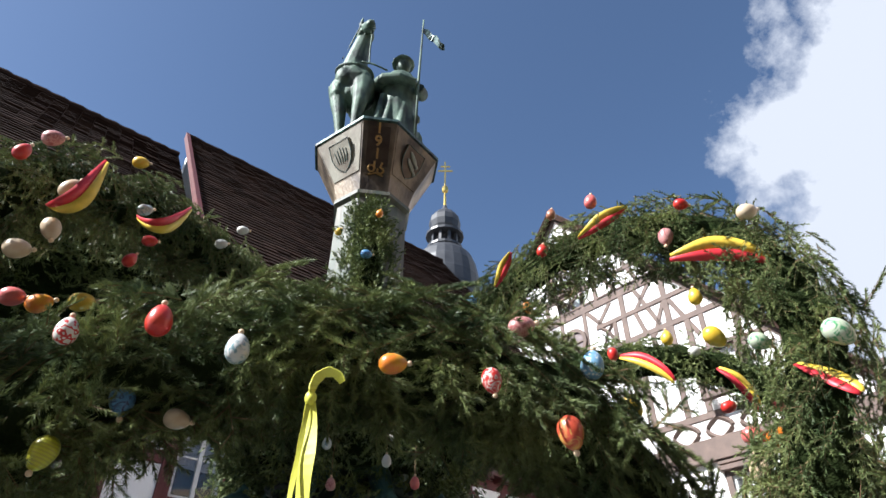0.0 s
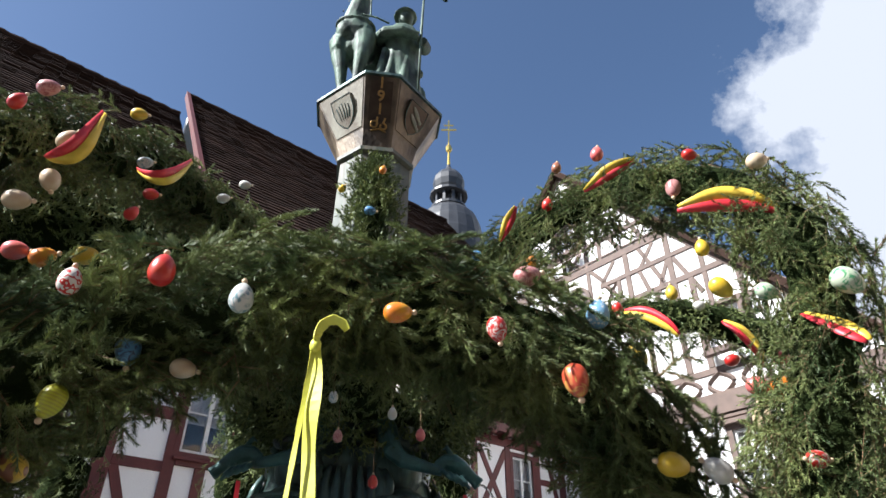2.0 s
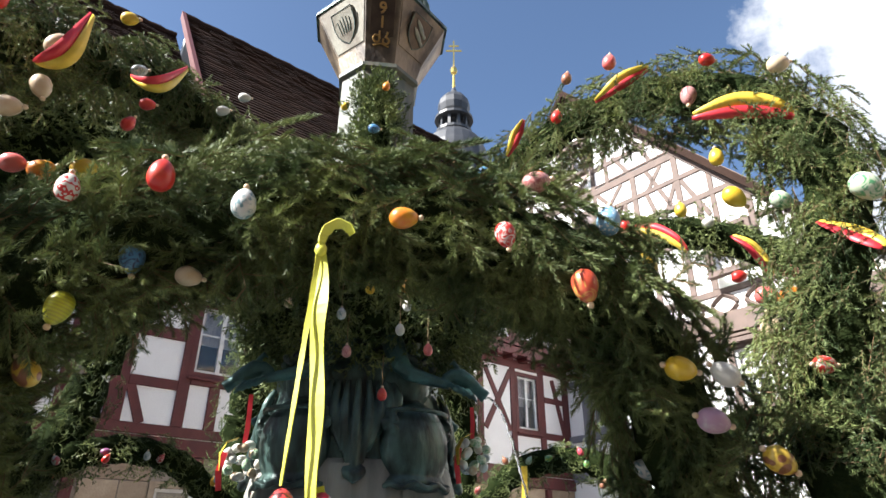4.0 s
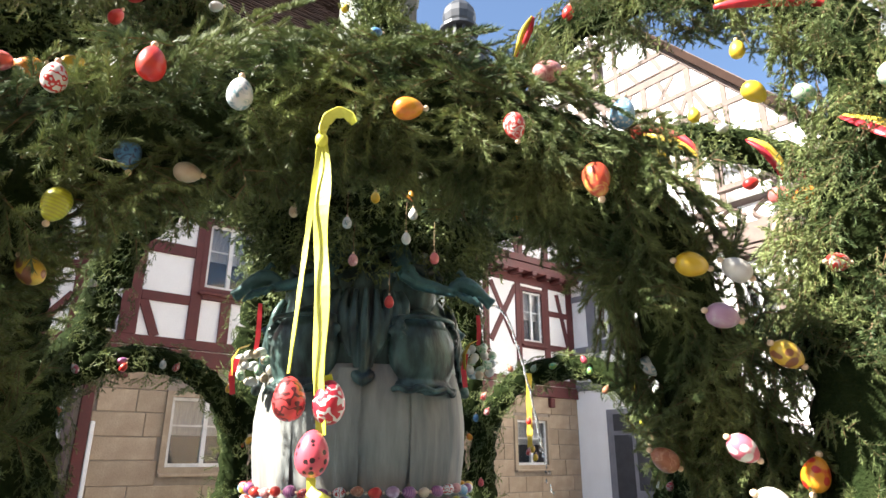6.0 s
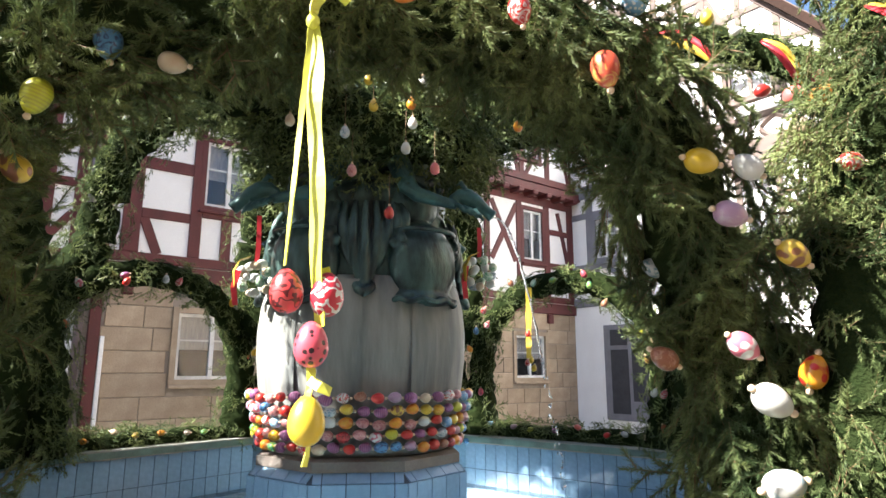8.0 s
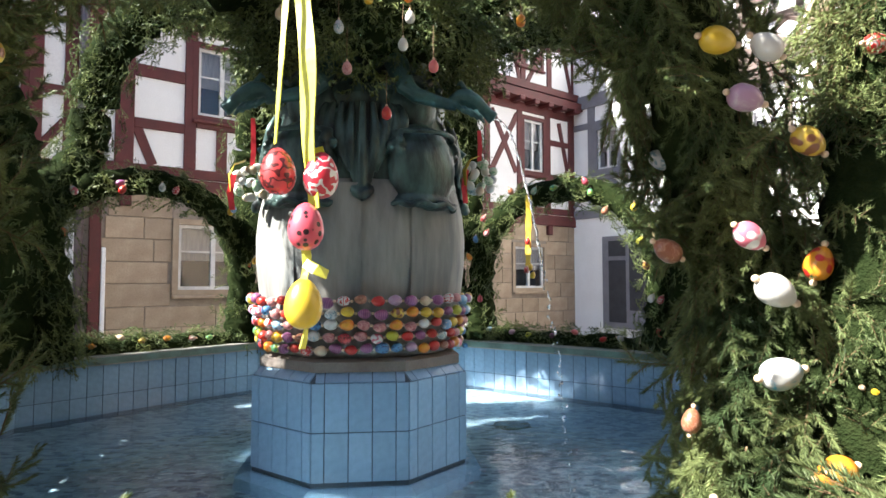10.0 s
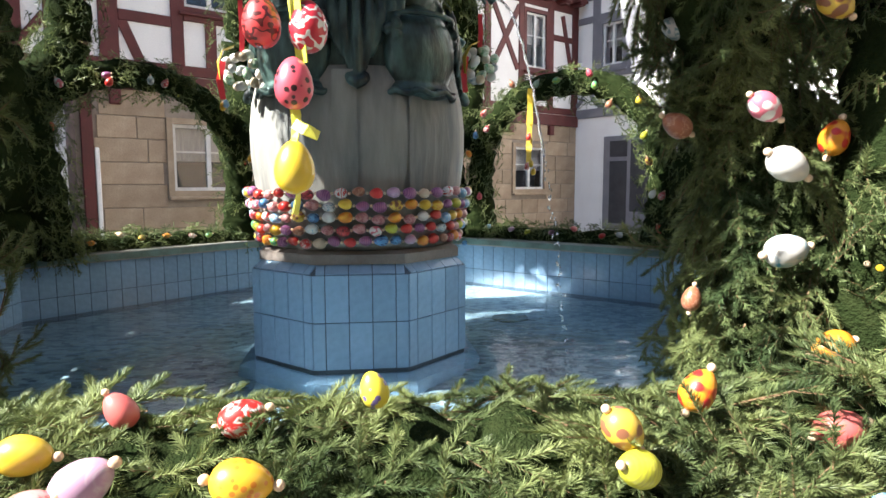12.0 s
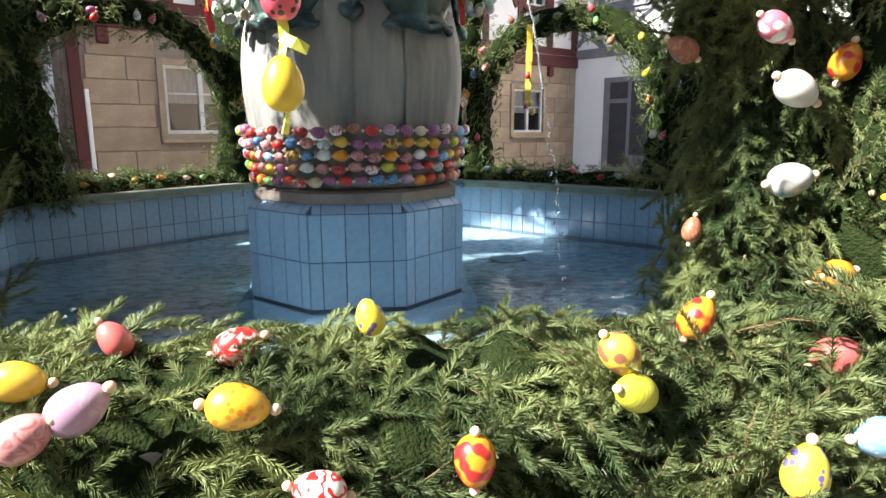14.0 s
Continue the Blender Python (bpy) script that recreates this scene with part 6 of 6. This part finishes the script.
pts = [(0.40 + 0.65 * i / 20, -2.30 + 0.03 * i / 20, 0.86 + 0.17 * i / 20) for i in range(21)]
garland("rim_garland", pts, [0.125] * 21, 115, BRANCH, 78, "mound of sunlit spruce branches at the foot of the arch", group="garlands on the rim", flip=-0.4, droop=0.0, out=0.25, along=0.8, swirl=0.7, wild=0.06, tilt=0.15,
        core=0.78, size=(0.85, 1.25), keep=lambda o: (o[:, 1] < -2.26) & (o[:, 2] > 0.82), depths=(0.74, 1.08))
# hanging sprays bound round the near right post
pts = [(0.84 + 0.03 * i / 20, -1.95 - 0.03 * i / 20, 1.56 - 0.62 * i / 20) for i in range(21)]
garland("spruce_post", pts, [0.14 + 0.05 * i / 20 for i in range(21)], 330, FINE, 79, "hanging spruce sprays bound round the corner post", flip=1.0, droop=0.35, along=0.75, out=0.55, swirl=0.45, wild=0.12, tilt=0.2,
        size=(0.7, 1.1), keep=lambda o: o[:, 1] < -1.90)
# sprays that hang from the far left post over the inside of the rim
pts = [(-2.02 + 0.14 * i / 16, 0.93, 1.95 - 1.02 * i / 16) for i in range(17)]
garland("spruce_post", pts, [0.17 + 0.05 * math.sin(math.pi * i / 16) for i in range(17)], 300, COARSE, 80, "dark spruce sprays hanging from a post over the rim", flip=1.0, droop=0.6, along=0.6, out=0.40, wild=0.16, size=(0.6, 0.95))
# bundle tied to the column and the skirt where the ribs meet
pts = [(0.0, -0.23, 3.0 + 1.05 * i / 12) for i in range(13)]
garland("column_bundle", pts, [0.15] * 9 + [0.13, 0.11, 0.08, 0.05], 420, COARSE, 88, "upright spruce bundle tied to the column", flip=0.8, droop=-0.2, size=(0.8, 1.2), along=0.7)
pts = [(0.40 * math.cos(t), 0.40 * math.sin(t), 2.62) for t in [radians(10 * i) for i in range(37)]]
garland("column_wreath", pts, [0.29] * 37, 660, COARSE, 89, "thick spruce wreath round the column above the figures", category="wreath", flip=0.0, droop=0.9, size=(0.8, 1.3))

# five strings of eggs round the barrel
rng = random.Random(4)
BANDKEYS = ["red", "red", "red", "rose", "rose", "yellow_brown", "orange", "purple", "purple", "purple", "lilac", "blue", "blue", "cream", "red_dark", "red_white", "yellow", "white_blue", "green", "brown", "red_dark", "white_red", "white_grey", "blue_white", "yellow_dots", "pink_white", "rose", "white", "lime"]
for row in range(5):
    z = 1.137 + 0.0525 * row
    r = 0.490 + 0.012 * row
    n = 46
    chain = empty("egg_chain", FOUNTAIN @ pose(0, 0, z, 0, 0, rng.uniform(0, 360)), "string of small coloured eggs tied round the barrel", "egg string", "egg strings round the barrel")
    for i in range(n):
        t = 360 * i / n
        ob = new("egg", SMALLSHELL)
        ob.parent = chain
        paint(ob, rng.choice(BANDKEYS))
        k = rng.uniform(0.88, 1.06)
        ob.matrix_basis = pose(0, 0, 0, 0, 0, t) @ pose(r + rng.uniform(-0.004, 0.004), 0, rng.uniform(-0.008, 0.008), 90 + rng.uniform(-14, 14), rng.uniform(0, 360), 0) @ Matrix.Diagonal((0.80 * k, 0.80 * k, 0.76 * k, 1))
        bd = new("bead", BEADMESH)
        bd.parent = chain
        bd.matrix_basis = pose(0, 0, 0, 0, 0, t + 180 / n) @ pose(r, 0, 0) @ Matrix.Diagonal((0.85, 0.85, 0.85, 1))

# ---- ribbons ----


def flag_ribbon(p0, p1, p2, width, gold_up=True, facing=(0.1, -0.80, -0.60), twist=0.5):
    """A red and gold ribbon wound over a garland, seen as a crescent from p0 by p1 to p2 that runs out to narrow ends."""
    root = empty("ribbon", FOUNTAIN, "red and gold satin ribbon wound round the spruce", "ribbon", "ribbons in the greenery")
    a, b, c = Vector(p0), Vector(p1), Vector(p2)
    a, c = a + (a - b) * 0.12, c + (c - b) * 0.12
    out = Vector(facing).normalized()
    n = 18
    pts = []
    for i in range(n + 1):
        t = i / n
        q = a * (1 - t) * (1 - 2 * t) + b * 4 * t * (1 - t) + c * t * (2 * t - 1)
        dip = math.sin(math.pi * t)
        pts.append(q + out * (0.030 * dip - 0.020 + 0.004 * math.sin(9 * t)))
    along = (c - a).normalized()
    across = out.cross(along).normalized()
    if (across.z < 0) == gold_up:
        across = -across
    taper = [0.16 + 0.84 * math.sin(math.pi * (0.04 + 0.92 * i / n)) ** 0.8 for i in range(n + 1)]
    for mat, off in ((GOLDRIBBON, 0.25), (REDRIBBON, -0.25)):
        bm = bmesh.new()
        strip(bm, [p + across * width * off * k for p, k in zip(pts, taper)], width * 0.5, tuple(across), 0.0018, curl=0.15, taper=taper)
        # the cloth bellies across its width and its edge waves
        for v in bm.verts:
            f = (v.co - a).dot(across) / width
            v.co += out * (0.012 * twist * math.sin(5 * (v.co - a).dot(along) / (c - a).length + 2.5 * f) - 0.05 * width * f * f * 4)
        part("gold_band" if off > 0 else "red_band", bm, mat, root, smooth=True)
    return root


flag_ribbon((0.867, -2.081, 2.573), (0.975, -2.117, 2.590), (1.070, -2.172, 2.527), 0.070)
flag_ribbon((0.750, -1.730, 2.899), (0.808, -1.789, 2.937), (0.882, -1.841, 2.951), 0.050)
flag_ribbon((0.525, -1.349, 2.911), (0.543, -1.384, 2.972), (0.569, -1.432, 3.011), 0.042)
flag_ribbon((-0.713, -2.209, 2.441), (-0.645, -2.239, 2.443), (-0.637, -2.220, 2.567), 0.044, gold_up=False)
flag_ribbon((-0.571, -2.089, 2.520), (-0.491, -2.131, 2.472), (-0.476, -2.052, 2.588), 0.036, gold_up=False)
flag_ribbon((1.192, -0.987, 2.821), (1.264, -1.048, 2.782), (1.338, -1.110, 2.668), 0.060, gold_up=False)
flag_ribbon((1.396, -1.371, 2.598), (1.454, -1.380, 2.539), (1.497, -1.387, 2.442), 0.055)
flag_ribbon((1.055, -2.180, 2.205), (1.068, -2.232, 2.154), (1.085, -2.285, 2.096), 0.050)

# yellow ribbon with four eggs that hangs from the near arch
hang = empty("hanging_ribbon", FOUNTAIN, "long yellow ribbon knotted over a twig", "ribbon")
part("loop", strip(bmesh.new(), [(-0.070 + 0.027 * (1 - math.cos(t)) * 1.0, -2.40 - 0.012 * math.sin(t), 1.962 + 0.036 * math.sin(t)) for t in [0.18 * i for i in range(15)]], 0.017, (0, -0.6, 1), 0.002, curl=0.5), YELLOWRIBBON, hang)
part("knot", blob(bmesh.new(), (-0.070, -2.40, 1.955), (0.010, 0.009, 0.013)), YELLOWRIBBON, hang, smooth=True)
part("streamer", strip(bmesh.new(), [(-0.068 + 0.0008 * i + 0.002 * math.sin(i * 0.5), -2.40 + 0.003 * math.sin(i * 0.7), 1.955 - 0.0155 * i) for i in range(29)], 0.026, (1, -0.25, 0), 0.0016, curl=0.75,
                                   taper=[0.45 + 0.55 * min(1.0, i / 6) + 0.10 * math.sin(i * 0.45) for i in range(29)]), YELLOWRIBBON, hang)
part("streamer", strip(bmesh.new(), [(-0.072 - 0.0008 * i, -2.40 - 0.0005 * i, 1.955 - 0.0155 * i) for i in range(24)], 0.008, (1, 0.5, 0), 0.0016, curl=1.6), YELLOWRIBBON, hang)
part("streamer", strip(bmesh.new(), [(-0.040 + 0.004 * math.sin(i * 0.8), -2.39, 1.600 - 0.012 * i) for i in range(9)], 0.012, (1, -0.3, 0), 0.0016, curl=1.2), YELLOWRIBBON, hang)
part("streamer", strip(bmesh.new(), [(-0.055 + 0.003 * math.sin(i), -2.395, 1.475 - 0.013 * i) for i in range(11)], 0.011, (1, 0.2, 0), 0.0016, curl=2.5), YELLOWRIBBON, hang)
part("bow", strip(bmesh.new(), [(-0.054, -2.40, 1.452), (-0.040, -2.41, 1.444), (-0.026, -2.405, 1.437)], 0.013, (0, 0.4, 1), 0.0016), YELLOWRIBBON, hang)
EGGHANG = "on a yellow ribbon"
egg(-0.089, -2.395, 1.567, "red_dark", 92, 0.060, 0, EGGHANG, "eggs on the yellow ribbon")
egg(-0.036, -2.395, 1.563, "red_zigzag", 88, 0.060, 0, EGGHANG, "eggs on the yellow ribbon")
egg(-0.053, -2.405, 1.497, "ladybird", 90, 0.060, 0, EGGHANG, "eggs on the yellow ribbon")
egg(-0.056, -2.395, 1.401, "yellow_meadow", 90, 0.064, 0, EGGHANG, "eggs on the yellow ribbon")

# egg balls hung from the spouts, and the far yellow streamer
for cx, cy, cz, top in ((0.56, -0.25, 1.93, 2.10), (-0.50, -0.28, 1.88, 2.12)):
    ball = empty("egg_ball", FOUNTAIN @ pose(cx, cy, cz), "ball of small white eggs on a red ribbon", "egg ball", "egg balls under the spouts")
    rng = random.Random(int(cz * 100))
    for i in range(16):
        y = 1 - 2 * (i + 0.5) / 16
        t = i * 2.4
        d = Vector((math.sqrt(1 - y * y) * math.cos(t), math.sqrt(1 - y * y) * math.sin(t), y))
        ob = new("egg", SMALLSHELL)
        ob.parent = ball
        paint(ob, rng.choice(("white", "white", "cream", "white_grey", "white_green")))
        ob.matrix_basis = Matrix.Translation(d * 0.075) @ d.to_track_quat("X", "Z").to_matrix().to_4x4() @ pose(0, 0, 0, rng.uniform(0, 180)) @ Matrix.Diagonal((0.7, 0.7, 0.7, 1))
    part("cord", strip(bmesh.new(), [(0, 0, 0.08), (0.004, 0, 0.15), (0, 0.0, top - cz + 0.06)], 0.02, (1, 0.2, 0), 0.002), REDRIBBON, ball)
    part("bow", strip(bmesh.new(), [(-0.02, -0.06, 0.09), (-0.06, -0.085, 0.07), (-0.085, -0.08, 0.02), (-0.08, -0.07, -0.05)], 0.03, (0.6, -0.4, 0.3), 0.002, curl=0.8), GOLDRIBBON, ball)
    part("tail", strip(bmesh.new(), [(-0.07, -0.05, 0.03), (-0.085, -0.06, -0.05), (-0.075, -0.05, -0.13)], 0.024, (1, 0.2, 0), 0.002), REDRIBBON, ball)
far = empty("far_streamer", FOUNTAIN, "yellow ribbon with small eggs hanging from the far arch", "ribbon")
part("streamer", strip(bmesh.new(), [(1.27 - 0.001 * i, 1.5, 2.10 - 0.05 * i) for i in range(12)], 0.045, (1, 0, 0), 0.002, curl=0.8), GOLDRIBBON, far)
for dx, dz, key in ((-0.02, 1.74, "red"), (0.0, 1.54, "yellow"), (-0.03, 1.52, "red_white"), (0.02, 1.48, "yellow")):
    egg(1.27 + dx, 1.47, dz, key, 80, 0.055, 1, "on a far ribbon", "eggs on the far ribbon", small=True)
